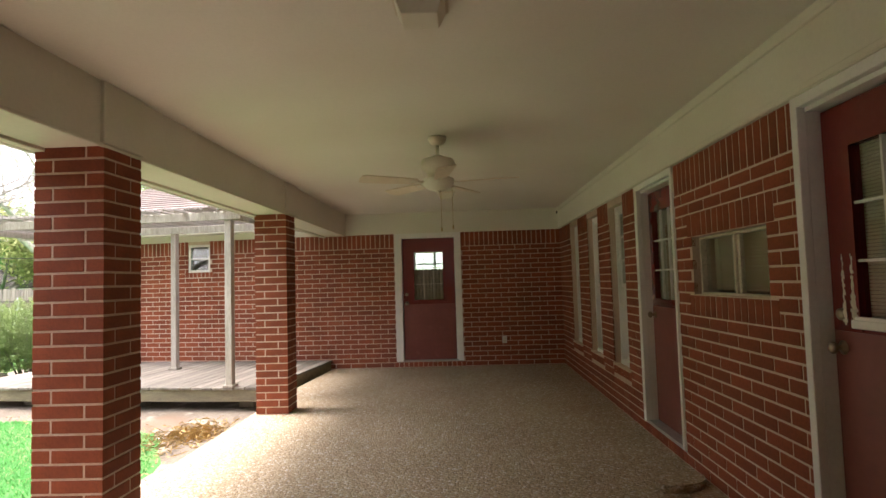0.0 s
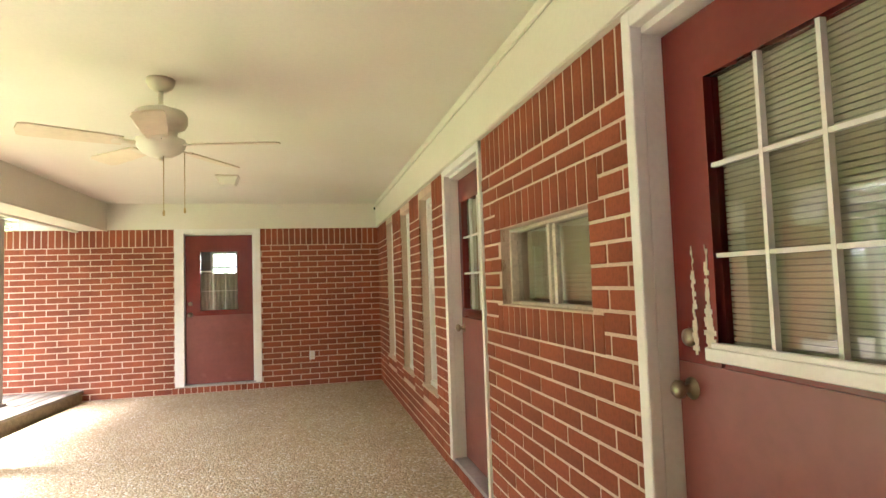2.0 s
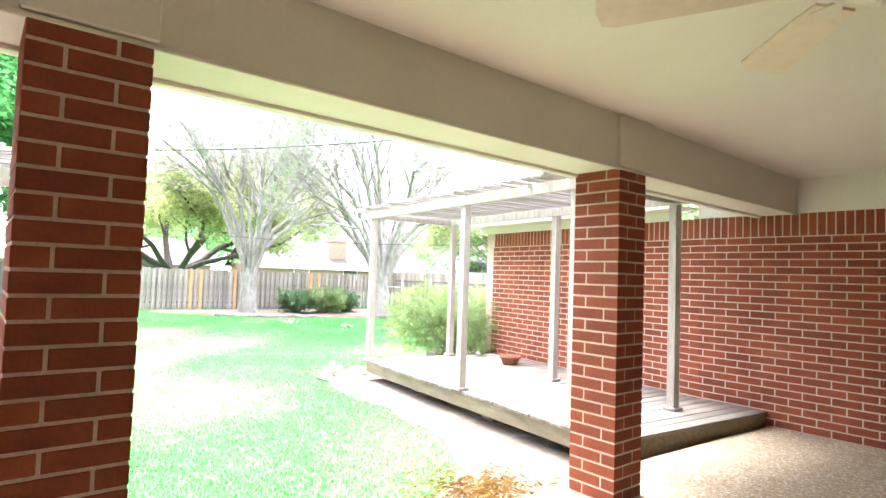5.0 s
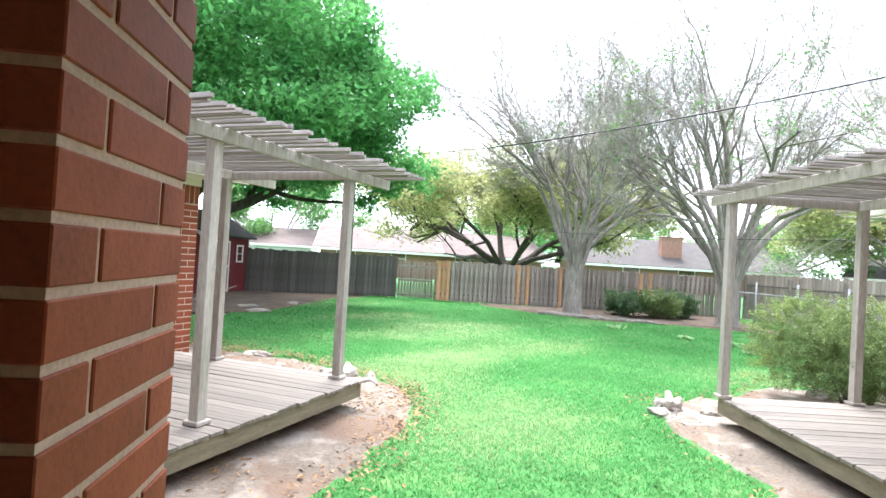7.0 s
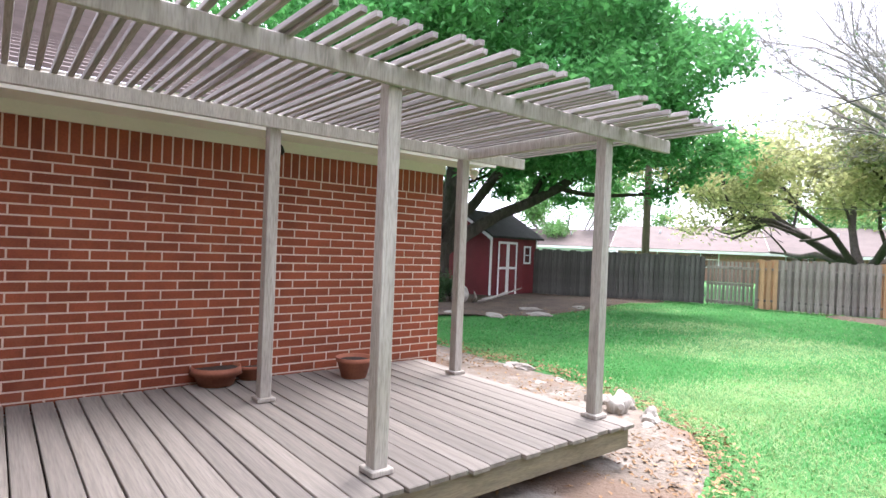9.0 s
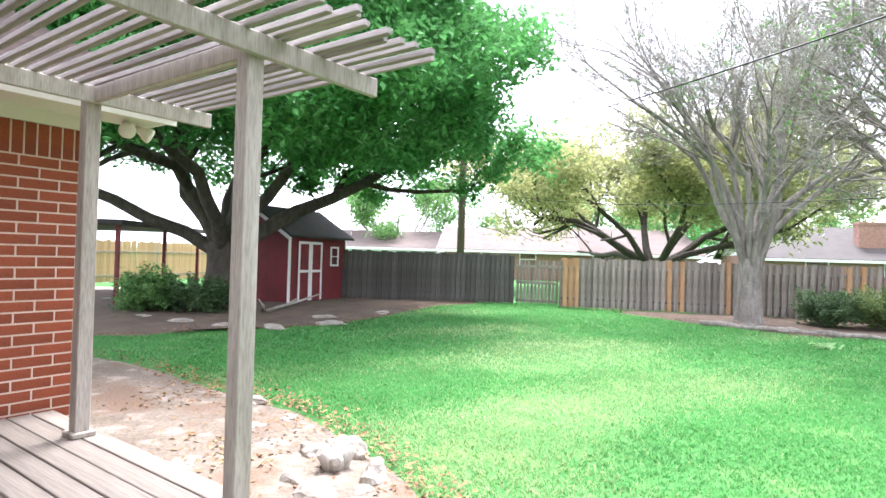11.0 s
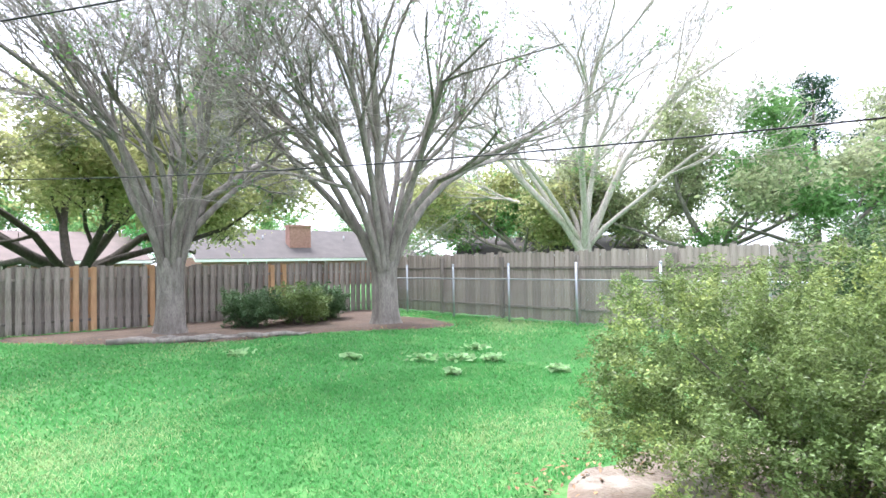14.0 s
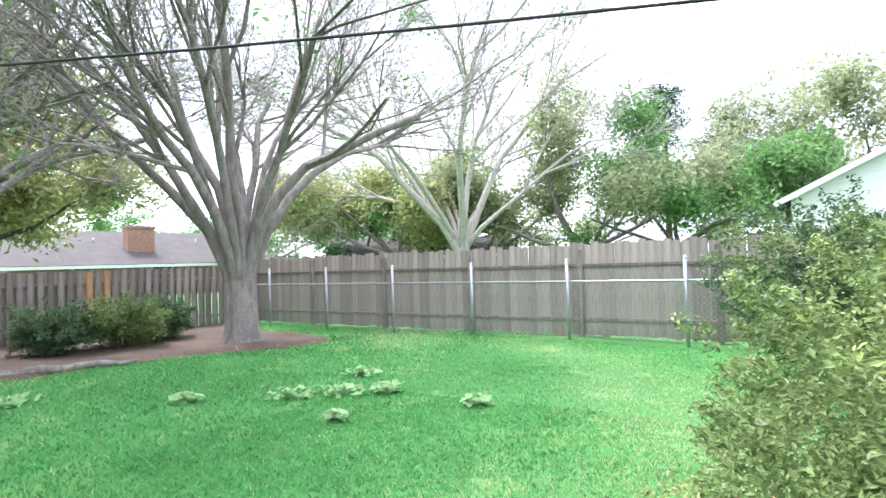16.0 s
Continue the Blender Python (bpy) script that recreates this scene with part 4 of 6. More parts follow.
def smooth_loop(points, per=6):
    """A closed rounded line through plan points, with a ragged edge."""
    n, out = len(points), []
    for i in range(n):
        p0, p1, p2, p3 = (Vector(points[(i + k) % n]) for k in (-1, 0, 1, 2))
        for j in range(per):
            t = j / per
            q = 0.5 * ((2 * p1) + (p2 - p0) * t + (2 * p0 - 5 * p1 + 4 * p2 - p3) * t * t + (3 * p1 - p0 - 3 * p2 + p3) * t ** 3)
            j2 = 0.10 * noise.noise(Vector((q.x * 1.3, q.y * 1.3, 3))) + 0.05 * noise.noise(Vector((q.x * 5, q.y * 5, 9)))
            out.append((q.x + j2, q.y + j2 * 0.7))
    return out


def inside(loop, x, y):
    """Which of the points lie inside a plan loop."""
    lx, ly = np.array(loop).T
    hit = np.zeros(len(x), bool)
    for i in range(len(lx)):
        x0, y0, x1, y1 = lx[i - 1], ly[i - 1], lx[i], ly[i]
        cross = ((y0 > y) != (y1 > y)) & (x < (x1 - x0) * (y - y0) / (y1 - y0 + 1e-12) + x0)
        hit ^= cross
    return hit


def bed(name, points, mat, lift, label):
    """A bare patch on the lawn, a thin uneven sheet with a ragged rim."""
    loop = smooth_loop(points)
    bm = bmesh.new()
    vs = [bm.verts.new((x, y, 0)) for x, y in loop]
    f = bm.faces.new(vs)
    bmesh.ops.triangulate(bm, faces=[f])
    for k in range(4):
        long = [e for e in bm.edges if e.calc_length() > 0.55]
        if not long:
            break
        bmesh.ops.subdivide_edges(bm, edges=long, cuts=1)
        bmesh.ops.triangulate(bm, faces=bm.faces)
    rim = {v for e in bm.edges if e.is_boundary for v in e.verts}
    for v in bm.verts:
        base = float(ground_z(v.co.x, v.co.y))
        v.co.z = base - 0.01 if v in rim else base + lift + 0.02 * noise.noise(v.co * 1.7)
    for f in bm.faces:
        f.smooth = True
    ob = structure(name, bm, mat, label, "soil")
    return loop


NEAR_BED = bed("ground_near_bed", [(-2.0, -1.5), (-1.9, 2.9), (-2.6, 2.95), (-3.6, 2.75), (-5.3, 3.4), (-6.3, 3.85), (-7.35, 4.12), (-8.1, 4.0), (-8.9, 3.5),
                                   (-9.6, 2.85), (-10.25, 2.0), (-10.9, 0.8), (-11.7, -0.7), (-12, -4), (-8, -1), (-5, -3)], DIRT, 0.05,
               "bare sandy soil with dry leaves round the deck")
FAR_BED = bed("ground_far_bed", [(-1.9, 3.3), (-2.35, 3.9), (-2.6, 5.2), (-3.4, 6.2), (-5.0, 6.75), (-6.4, 6.8), (-7.7, 7.2), (-8.05, 7.8), (-8.4, 8.7), (-8.95, 9.4),
                                 (-9.0, 10.5), (-8.6, 11.6), (-6.0, 12.4), (-4.5, 10.5), (-1.9, 9.6)], DIRT, 0.05, "bare sandy soil round the far deck")
TREE_BED = bed("ground_tree_bed", [(-22.6, 8.3), (-20.6, 8.5), (-19.6, 9.1), (-18.2, 11.0), (-17.6, 13.2), (-16.5, 14.9), (-16.4, 16.0), (-17.3, 16.6), (-19.5, 16.8), (-22.2, 16.8)],
               MULCH_AND_SHADE, 0.05, "dark mulch bed under the trees")
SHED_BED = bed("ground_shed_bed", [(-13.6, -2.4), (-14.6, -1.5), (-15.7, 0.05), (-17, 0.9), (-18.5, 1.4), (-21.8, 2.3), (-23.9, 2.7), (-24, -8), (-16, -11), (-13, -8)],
               MULCH_AND_SHADE, 0.05, "bare soil by the shed, darkened in colour for the shade on it")
BEDS = (NEAR_BED, FAR_BED, TREE_BED, SHED_BED)


def scatter(x0, x1, y0, y1, n, keep):
    x, y = rng.uniform(x0, x1, n), rng.uniform(y0, y1, n)
    k = keep(x, y)
    return x[k], y[k]


def on_lawn(x, y):
    ok = (x < -2.1)
    for loop in BEDS:
        ok &= ~inside(loop, x, y)
    return ok


def blades(name, x, y, h, w, mat, label):
    """Grass blades, each one bent triangle pair."""
    n = len(x)
    a, lean = rng.uniform(0, 2 * np.pi, n), rng.uniform(0.6, 2.2, n)
    hh, ww = h * rng.uniform(0.5, 1.25, n), w * rng.uniform(0.6, 1.3, n)
    z = ground_z(x, y) - 0.005
    dx, dy = np.cos(a), np.sin(a)
    base = np.stack([x, y, z], -1)
    sx = np.stack([-dy * ww, dx * ww, 0 * x], -1)
    tip = base + np.stack([dx * hh * lean, dy * hh * lean, hh], -1)
    mid = base + np.stack([dx * hh * lean * 0.3, dy * hh * lean * 0.3, hh * 0.6], -1)
    v = np.stack([base - sx, base + sx, mid + sx * 0.7, mid - sx * 0.7, tip], 1).reshape(-1, 3)
    k = np.arange(n) * 5
    f = np.concatenate([np.stack([k, k + 1, k + 2], -1), np.stack([k, k + 2, k + 3], -1), np.stack([k + 3, k + 2, k + 4], -1)])
    ob = new(name, quick_mesh(name, v, f, mat))
    return tagged(ob, label, "grass", kind="stuff")


def patchy(x, y):
    wide = np.sin(x * 0.55 + 0.8 * np.sin(y * 0.5)) * np.cos(y * 0.47 + 0.7 * np.sin(x * 0.33)) + 0.4 * np.sin(x * 1.7 + y * 1.3)
    worn = 1.7 * np.exp(-((x + 9.5) ** 2 / 13 + (y - 4.9) ** 2 / 2.2)) + 1.2 * np.exp(-((x + 9.3) ** 2 / 0.9 + (y - 10.7) ** 2 / 1.6)) + 0.9 * np.exp(-((x + 12) ** 2 / 6 + (y - 16.4) ** 2 / 0.6))
    return wide + worn + 0.35 * rng.normal(size=len(x))


for k, (x0, x1, y0, y1, n, h, w) in enumerate(((-13, -2.1, 0, 13, 330000, 0.042, 0.0048), (-24, -13, 0, 18, 130000, 0.05, 0.008), (-13, -6, 13, 17.5, 40000, 0.035, 0.005), (-15.5, -10, -3.5, 0, 22000, 0.035, 0.005))):
    x, y = scatter(x0, x1, y0, y1, n, on_lawn)
    pale = (patchy(x, y) > 0.62) | (rng.random(len(x)) < 0.07)
    blades("grass", x[~pale], y[~pale], h, w, BLADE, "short green lawn grass")
    blades("grass", x[pale], y[pale], h * 0.8, w, BLADE_PALE, "pale dry patches of lawn grass")

# dry leaves along the bed's rim and on the bare soil
lx, ly = [], []
for loop, n, spread in ((NEAR_BED, 2600, 0.16), (FAR_BED, 900, 0.16), (SHED_BED, 700, 0.35), (TREE_BED, 500, 0.3)):
    pts = np.array(loop)
    i = rng.integers(0, len(pts), n)
    lx.append(pts[i, 0] + rng.normal(0, spread, n))
    ly.append(pts[i, 1] + rng.normal(0, spread, n))
qx, qy = scatter(-11, -2.2, 0, 4.2, 9000, lambda x, y: inside(NEAR_BED, x, y) & (np.sin(x * 2.1 + 1) * np.cos(y * 2.7) + 0.4 * rng.normal(size=len(x)) > 0.35))
lx.append(qx)
ly.append(qy)
lx, ly = np.concatenate(lx), np.concatenate(ly)
ok = (lx < -2.05) & (ly > -3)
lx, ly = lx[ok], ly[ok]
lit = leaf_cards("dry_leaves", np.stack([lx, ly, ground_z(lx, ly) + 0.055], -1), 0.028, LITTER, None, "scattered dry brown leaves on the soil", flat=2.5, ratio=0.45)
tagged(lit, category="leaves", kind="stuff")
fx, fy = rng.uniform(-1.9, 1.9, 420), rng.uniform(0.5, 9.2, 420)
lit = leaf_cards("dry_leaves", np.stack([fx, fy, 0 * fx + 0.006], -1), 0.016, LITTER, None, "a few dry leaf scraps on the porch floor", flat=3, ratio=0.4)
tagged(lit, category="leaves", kind="stuff")
sx, sy = rng.normal(-2.55, 0.2, 900), rng.normal(5.8, 0.24, 900)
lit = leaf_cards("straw_heap", np.stack([sx, sy, GZ + 0.05 + rng.random(900) * 0.05], -1), 0.055, STRAW, None, "heap of golden dry straw beside the slab", flat=1.0, ratio=0.05)
tagged(lit, category="straw", kind="stuff")


def rock(x, y, r, sz, label, z=GZ + 0.03, seed=0):
    """A rough, faceted limestone lump."""
    bm = bmesh.new()
    bmesh.ops.create_icosphere(bm, subdivisions=3, radius=1)
    for v in bm.verts:
        n = noise.noise(v.co * 1.1 + Vector((seed * 3.1, x, y))) * 0.5 + noise.noise(v.co * 3 + Vector((y, seed, 0))) * 0.16
        v.co *= 1 + n
        v.co = Vector((v.co.x * r[0], v.co.y * r[1], max(v.co.z, -0.5) * sz))
    ob = part("rock", bm, STONE)
    ob.matrix_basis = pose(x, y, z, 0, 0, seed * 57)
    return tagged(ob, label, "rock", "rocks in the bed")


for k, (x, y, a, b, c) in enumerate(((-8.02, 3.32, 0.2, 0.12, 0.07), (-8.75, 3.32, 0.15, 0.1, 0.12), (-8.32, 3.62, 0.13, 0.09, 0.13), (-8.2, 3.1, 0.1, 0.07, 0.08), (-8.72, 3.05, 0.11, 0.1, 0.1),
                                     (-8.12, 3.6, 0.08, 0.06, 0.05), (-8.95, 3.15, 0.09, 0.06, 0.06), (-10.1, 1.88, 0.2, 0.13, 0.05), (-9.25, 2.35, 0.12, 0.08, 0.04), (-9.6, 2.5, 0.1, 0.07, 0.03),
                                     (-7.3, 7.3, 0.2, 0.12, 0.06), (-7.5, 7.12, 0.12, 0.08, 0.12), (-7.2, 7.0, 0.16, 0.1, 0.07), (-7.15, 7.6, 0.12, 0.1, 0.09), (-7.65, 7.4, 0.1, 0.07, 0.07),
                                     (-8.2, 9.9, 0.19, 0.16, 0.13), (-7.9, 8.9, 0.14, 0.1, 0.06))):
    rock(x, y, (a, b), c, "pale rough limestone rock in the soil", seed=k + 1)
for k, (x, y) in enumerate(((-15.6, -2.3), (-15.25, -1.25), (-15.4, -0.2), (-16.4, 0.65), (-18.9, 1.2), (-16.0, -3.4), (-17.4, 0.2))):
    rock(x, y, (0.3, 0.16), 0.06, "flat pale stepping stone at the shaded bed", seed=k + 21)
# driftwood stump among the rocks
for x, y in ((-8.48, 3.3), (-7.38, 7.22)):
    st = thing("driftwood", pose(x, y, GZ), "grey twisted driftwood stump among the rocks", "driftwood")
    for k in range(5):
        a = k * 1.3 + 0.4
        bm = bmesh.new()
        tube(bm, [(0, 0, 0), (0.06 * math.cos(a), 0.06 * math.sin(a), 0.12), (0.13 * math.cos(a), 0.13 * math.sin(a), 0.13 + 0.05 * (k % 3))], [0.08, 0.062, 0.03], 8)
        part("stub", bm, BARK_PALE, st)


# ---- trees and shrubs ----
def branch(segs, tips, p, d, length, r, level, rs, spread, up, kids, bend=0.12, pull=Vector((0, 0, 0))):
    """Grows one limb as short tapered segments and its side branches."""
    n = (6 if pull.length else 4) if level else 5
    step = length / n
    for i in range(n):
        q = p + d * step
        r2 = r * (1 - 0.62 / n)
        segs.append((p, q, r, r2, level))
        p, r = q, r2
        d = (d + Vector(rs.normal(0, bend, 3)) + Vector((0, 0, up * 0.06)) + pull).normalized()
        if level > 0 and i >= (2 if pull.length else 1):
            tips.append((q, level))
            for _ in range(kids + (2 if level == 1 else 0)):
                if rs.random() < 0.75:
                    side = Vector(rs.normal(0, 1, 3))
                    nd = (d * (1 - spread * 0.5) + side.normalized() * spread + Vector((0, 0, up * 0.12))).normalized()
                    branch(segs, tips, q, nd, length * rs.uniform(0.38, 0.66), r * 0.6, level - 1, rs, spread, up, kids, bend)
    tips.append((p, 0))


def limb_mesh(segs, mat, name, parent, low, label=""):
    """All limbs as tapered tubes in one mesh: 7 sides for stout ones, 3 to 4 for twigs."""
    vs, fs = [], []
    for p, q, r, r2, level in segs:
        n = 10 if r > 0.12 else 6 if r > 0.035 else 3
        r, r2 = max(r, low), max(r2, low * 0.8)
        d = (q - p).normalized()
        s = d.cross(Vector((0, 0, 1)) if abs(d.z) < 0.9 else Vector((1, 0, 0))).normalized()
        t = d.cross(s)
        k = len(vs)
        for c, rad in ((p, r), (q + d * r2 * 0.3, r2)):
            for i in range(n):
                a = 2 * math.pi * i / n
                v = c + (s * math.cos(a) + t * math.sin(a)) * rad
                vs.append((v.x, v.y, v.z))
        for i in range(n):
            j = (i + 1) % n
            fs.append((k + i, k + j, k + n + j, k + n + i))
    ob = new(name, quick_mesh(name, vs, fs, mat, True))
    ob.parent = parent
    return tagged(ob, label, kind="stuff")


def trunk_mesh(bm, r, h, flare, lean=(0, 0), n=22, seed=0):
    """A ridged trunk with a root flare, along z."""
    rings = []
    steps = 14
    for i in range(steps + 1):
        t = i / steps
        z = -0.25 + (h + 0.25) * t
        rad = r * (1 + flare * math.exp(-max(z + 0.1, 0) * 5) - 0.12 * t + 0.25 * max(0, t - 0.75))
        ring = []
        for k in range(n):
            a = 2 * math.pi * k / n
            rr = rad * (1 + 0.09 * math.sin(a * 5 + seed + z) + 0.06 * noise.noise(Vector((math.cos(a) * 2, math.sin(a) * 2, z * 1.5 + seed))))
            ring.append(bm.verts.new((lean[0] * t + rr * math.cos(a), lean[1] * t + rr * math.sin(a), z)))
        rings.append(ring)
    for a, c in zip(rings, rings[1:]):
        for k in range(n):
            f = bm.faces.new((a[k], a[(k + 1) % n], c[(k + 1) % n], c[k]))
            f.smooth = True
    bm.faces.new(rings[-1])


def twigs(tips, name, parent, mat, rs, per, size, r):
    """Fine end twigs, two bent three-sided pieces each, in one mesh."""
    ends = np.array([tuple(p) for p, l in tips if l <= 1])
    p = np.repeat(ends, per, axis=0)
    n = len(p)
    d = rs.normal(0, 1, (n, 3)) * np.array([1, 1, 0.7]) + np.array([0, 0, 0.55])
    d += 0.6 * p * np.array([1, 1, 0]) / (1 + np.linalg.norm(p[:, :2], axis=1))[:, None]
    d /= np.linalg.norm(d, axis=1)[:, None]
    ln = (size * rs.uniform(0.5, 1.3, n))[:, None]
    q = p + d * ln * 0.5
    e = q + (d + rs.normal(0, 0.3, (n, 3)) + np.array([0, 0, 0.1])) * ln * 0.5
    u = np.cross(d, rs.normal(size=(n, 3)))
    u /= np.linalg.norm(u, axis=1)[:, None]
    w = np.cross(d, u)
    ring = [u, -0.5 * u + 0.866 * w, -0.5 * u - 0.866 * w]
    v = np.stack([p + k * r for k in ring] + [q + k * r * 0.8 for k in ring] + [e], 1).reshape(-1, 3)
    b = np.arange(n)[:, None] * 7
    f = []
    for i in range(3):
        j = (i + 1) % 3
        f += [np.concatenate([b + i, b + j, b + 3 + j], 1), np.concatenate([b + i, b + 3 + j, b + 3 + i], 1), np.concatenate([b + 3 + i, b + 3 + j, b + 6], 1)]
    ob = new(name, quick_mesh(name, v, np.concatenate(f), mat))
    ob.parent = parent
    return tagged(ob, "haze of fine bare twigs", kind="stuff")


def vase_tree(x, y, r, fork, limbs, reach, height, label, seed, mat=BARK_GREY, leaf=LEAF_GREEN, leaves=1500, low=0.006, levels=3, gz=GZ, kids=1, leafsize=0.05, per=2, twig=0.75, fine=0.004):
    """A tree whose many limbs rise and fan out from one short trunk."""
    rs = np.random.default_rng(seed)
    t = thing("tree", pose(x, y, gz), label, "tree")
    bm = bmesh.new()
    trunk_mesh(bm, r, fork, 0.55, seed=seed)
    part("trunk", bm, mat, t, "ridged grey trunk")
    tips = []
    for k in range(limbs):
        segs = []
        a = 2 * math.pi * (k + rs.uniform(-0.3, 0.3)) / limbs
        out = rs.uniform(0.1, 0.75) if k % 3 else rs.uniform(0.6, 0.95)
        d = Vector((math.cos(a) * out * reach, math.sin(a) * out * reach, 1)).normalized()
        p = Vector((math.cos(a) * r * 0.55, math.sin(a) * r * 0.55, fork - rs.uniform(0.05, 0.45)))
        branch(segs, tips, p, d, (height - fork) * rs.uniform(0.6, 0.85), r * rs.uniform(0.26, 0.42), levels, rs, 0.44, 0.3, kids, 0.14, Vector((math.cos(a), math.sin(a), -0.12)) * 0.15)
        limb_mesh(segs, mat, "limb", t, low)
    twigs(tips, "twig_spray", t, TWIG if mat is BARK_GREY else mat, rs, per, twig, fine)
    if leaves:
        ends = [p for p, l in tips if l <= 1]
        cs = []
        while len(cs) < leaves:
            c = ends[rs.integers(len(ends))]
            for _ in range(14):
                cs.append(tuple(c + Vector(rs.normal(0, 0.12, 3))))
        leaf_cards("leaves", cs, leafsize, leaf, t, "sparse fresh green leaves")
    return t


def crown_tree(x, y, r, fork, limbs, spread, height, label, seed, leaf, leaves, size, mat=BARK_DARK, gz=GZ, flat=0.55, levels=2, squash=1.0, kids=2, clump=0.35, low=0.01, skew=(0, 0), category="tree", floor=2.6):
    """A leafy tree: trunk, spreading limbs, and a crown of many small leaves in clumps."""
    rs = np.random.default_rng(seed)
    t = thing("tree", pose(x, y, gz), label, category)
    bm = bmesh.new()
    trunk_mesh(bm, r, fork, 0.5, seed=seed)
    part("trunk", bm, mat, t, "dark rough trunk")
    tips = []
    for k in range(limbs):
        segs = []
        a = 2 * math.pi * (k + rs.uniform(-0.25, 0.25)) / limbs
        lift = rs.uniform(0.35, 1.1) if k % 2 else rs.uniform(0.2, 0.55)
        d = Vector((math.cos(a) + skew[0], math.sin(a) + skew[1], lift / flat * 0.55)).normalized()
        p = Vector((math.cos(a) * r * 0.4, math.sin(a) * r * 0.4, fork - rs.uniform(0.0, 0.3)))
        branch(segs, tips, p, d, spread * rs.uniform(0.75, 1.0) * (1 + 0.25 * (skew[0] * math.cos(a) + skew[1] * math.sin(a))), r * rs.uniform(0.4, 0.6), levels, rs, 0.62, 0.5 * height / spread, kids, 0.13)
        limb_mesh([s for s in segs if s[1].z > floor - 1.0 or s[3] > 0.05], mat, "limb", t, low)
    ends = [p for p, l in tips if l <= 1 and p.z > floor + rs.normal(0, 0.7)]
    per = 26
    pick = rs.integers(0, len(ends), max(1, leaves // per))
    c = np.array([tuple(ends[i]) for i in pick])
    c = np.repeat(c, per, axis=0) + rs.normal(0, clump, (len(c) * per, 3)) * np.array([1, 1, 0.7])
    leaf_cards("crown", c, size, leaf, t, "crown of many small leaves")
    return t


def shrub(x, y, rx, ry, h, label, seed, leaves, size, mats, z=GZ, lobes=9, shares=(0.75, 0.25), foot=0.06):
    """A dense shrub: stems inside and leaves on an uneven lobed shell."""
    rs = np.random.default_rng(seed)
    t = thing("shrub", pose(x, y, z), label, "shrub")
    bm = bmesh.new()
    for k in range(16):
        a, o = rs.uniform(0, 6.28), rs.uniform(0.25, 0.6)
        tube(bm, [(0.1 * math.cos(a), 0.1 * math.sin(a), 0), (rx * o * 0.5 * math.cos(a), ry * o * 0.5 * math.sin(a), h * 0.45),
                  (rx * o * math.cos(a), ry * o * math.sin(a), h * rs.uniform(0.5, 0.78))], [0.02, 0.012, 0.004], 5)
    tagged(part("stem_cluster", bm, BARK_GREY, t, "thin grey twigs"), kind="stuff")
    # leaf sprays: twig ends on an uneven lobed shell, each with a tuft of leaves
    cen = [(0, 0, h * 0.5, 0.78)]
    for k in range(lobes):
        a = 2 * math.pi * k / lobes + rs.uniform(-0.3, 0.3)
        cen.append((math.cos(a) * 0.5 * rx, math.sin(a) * 0.5 * ry, h * rs.uniform(0.28, 0.66), rs.uniform(0.42, 0.58)))
    cen = np.array(cen)
    per = 110 if leaves > 90000 else 70
    m = leaves // per
    i = rs.integers(0, len(cen), m)
    d = rs.normal(size=(m, 3))
    d /= np.linalg.norm(d, axis=1)[:, None]
    shell = 1 - np.abs(rs.normal(0, 0.16, m)) + 0.12 * np.sin(d[:, 0] * 9 + i) * np.cos(d[:, 1] * 8 + d[:, 2] * 7) + (rs.random(m) < 0.12) * 0.14
    c = cen[i, :3] + d * (cen[i, 3] * shell)[:, None] * np.array([rx, ry, h * 0.62])
    out = np.repeat(d, per, axis=0)
    along = rs.uniform(-1, 0.6, m * per)[:, None]
    tuft = size * (5.2 if leaves > 90000 else 4.2)
    c = np.repeat(c, per, axis=0) + out * along * tuft * 1.5 + rs.normal(0, tuft * 0.5, (m * per, 3)) * (1.05 - 0.6 * (along + 1) / 1.6)
    c = c[c[:, 2] > foot]
    at = np.cumsum([0] + [int(s * len(c)) for s in shares])
    c = c[rs.permutation(len(c))]
    if len(mats) > 1:
        # bright young tips sit in loose groups on the outside
        key = np.sin(c[:, 0] * 3.1 + seed) * np.cos(c[:, 1] * 2.7) + 0.5 * np.sin(c[:, 2] * 5) + rs.normal(0, 0.35, len(c))
        c = c[np.argsort(key)]
    for m, a, b in zip(mats, at, at[1:]):
        leaf_cards("foliage", c[a:b], size, m, t, "small glossy leaves", flat=0.7)
    return t


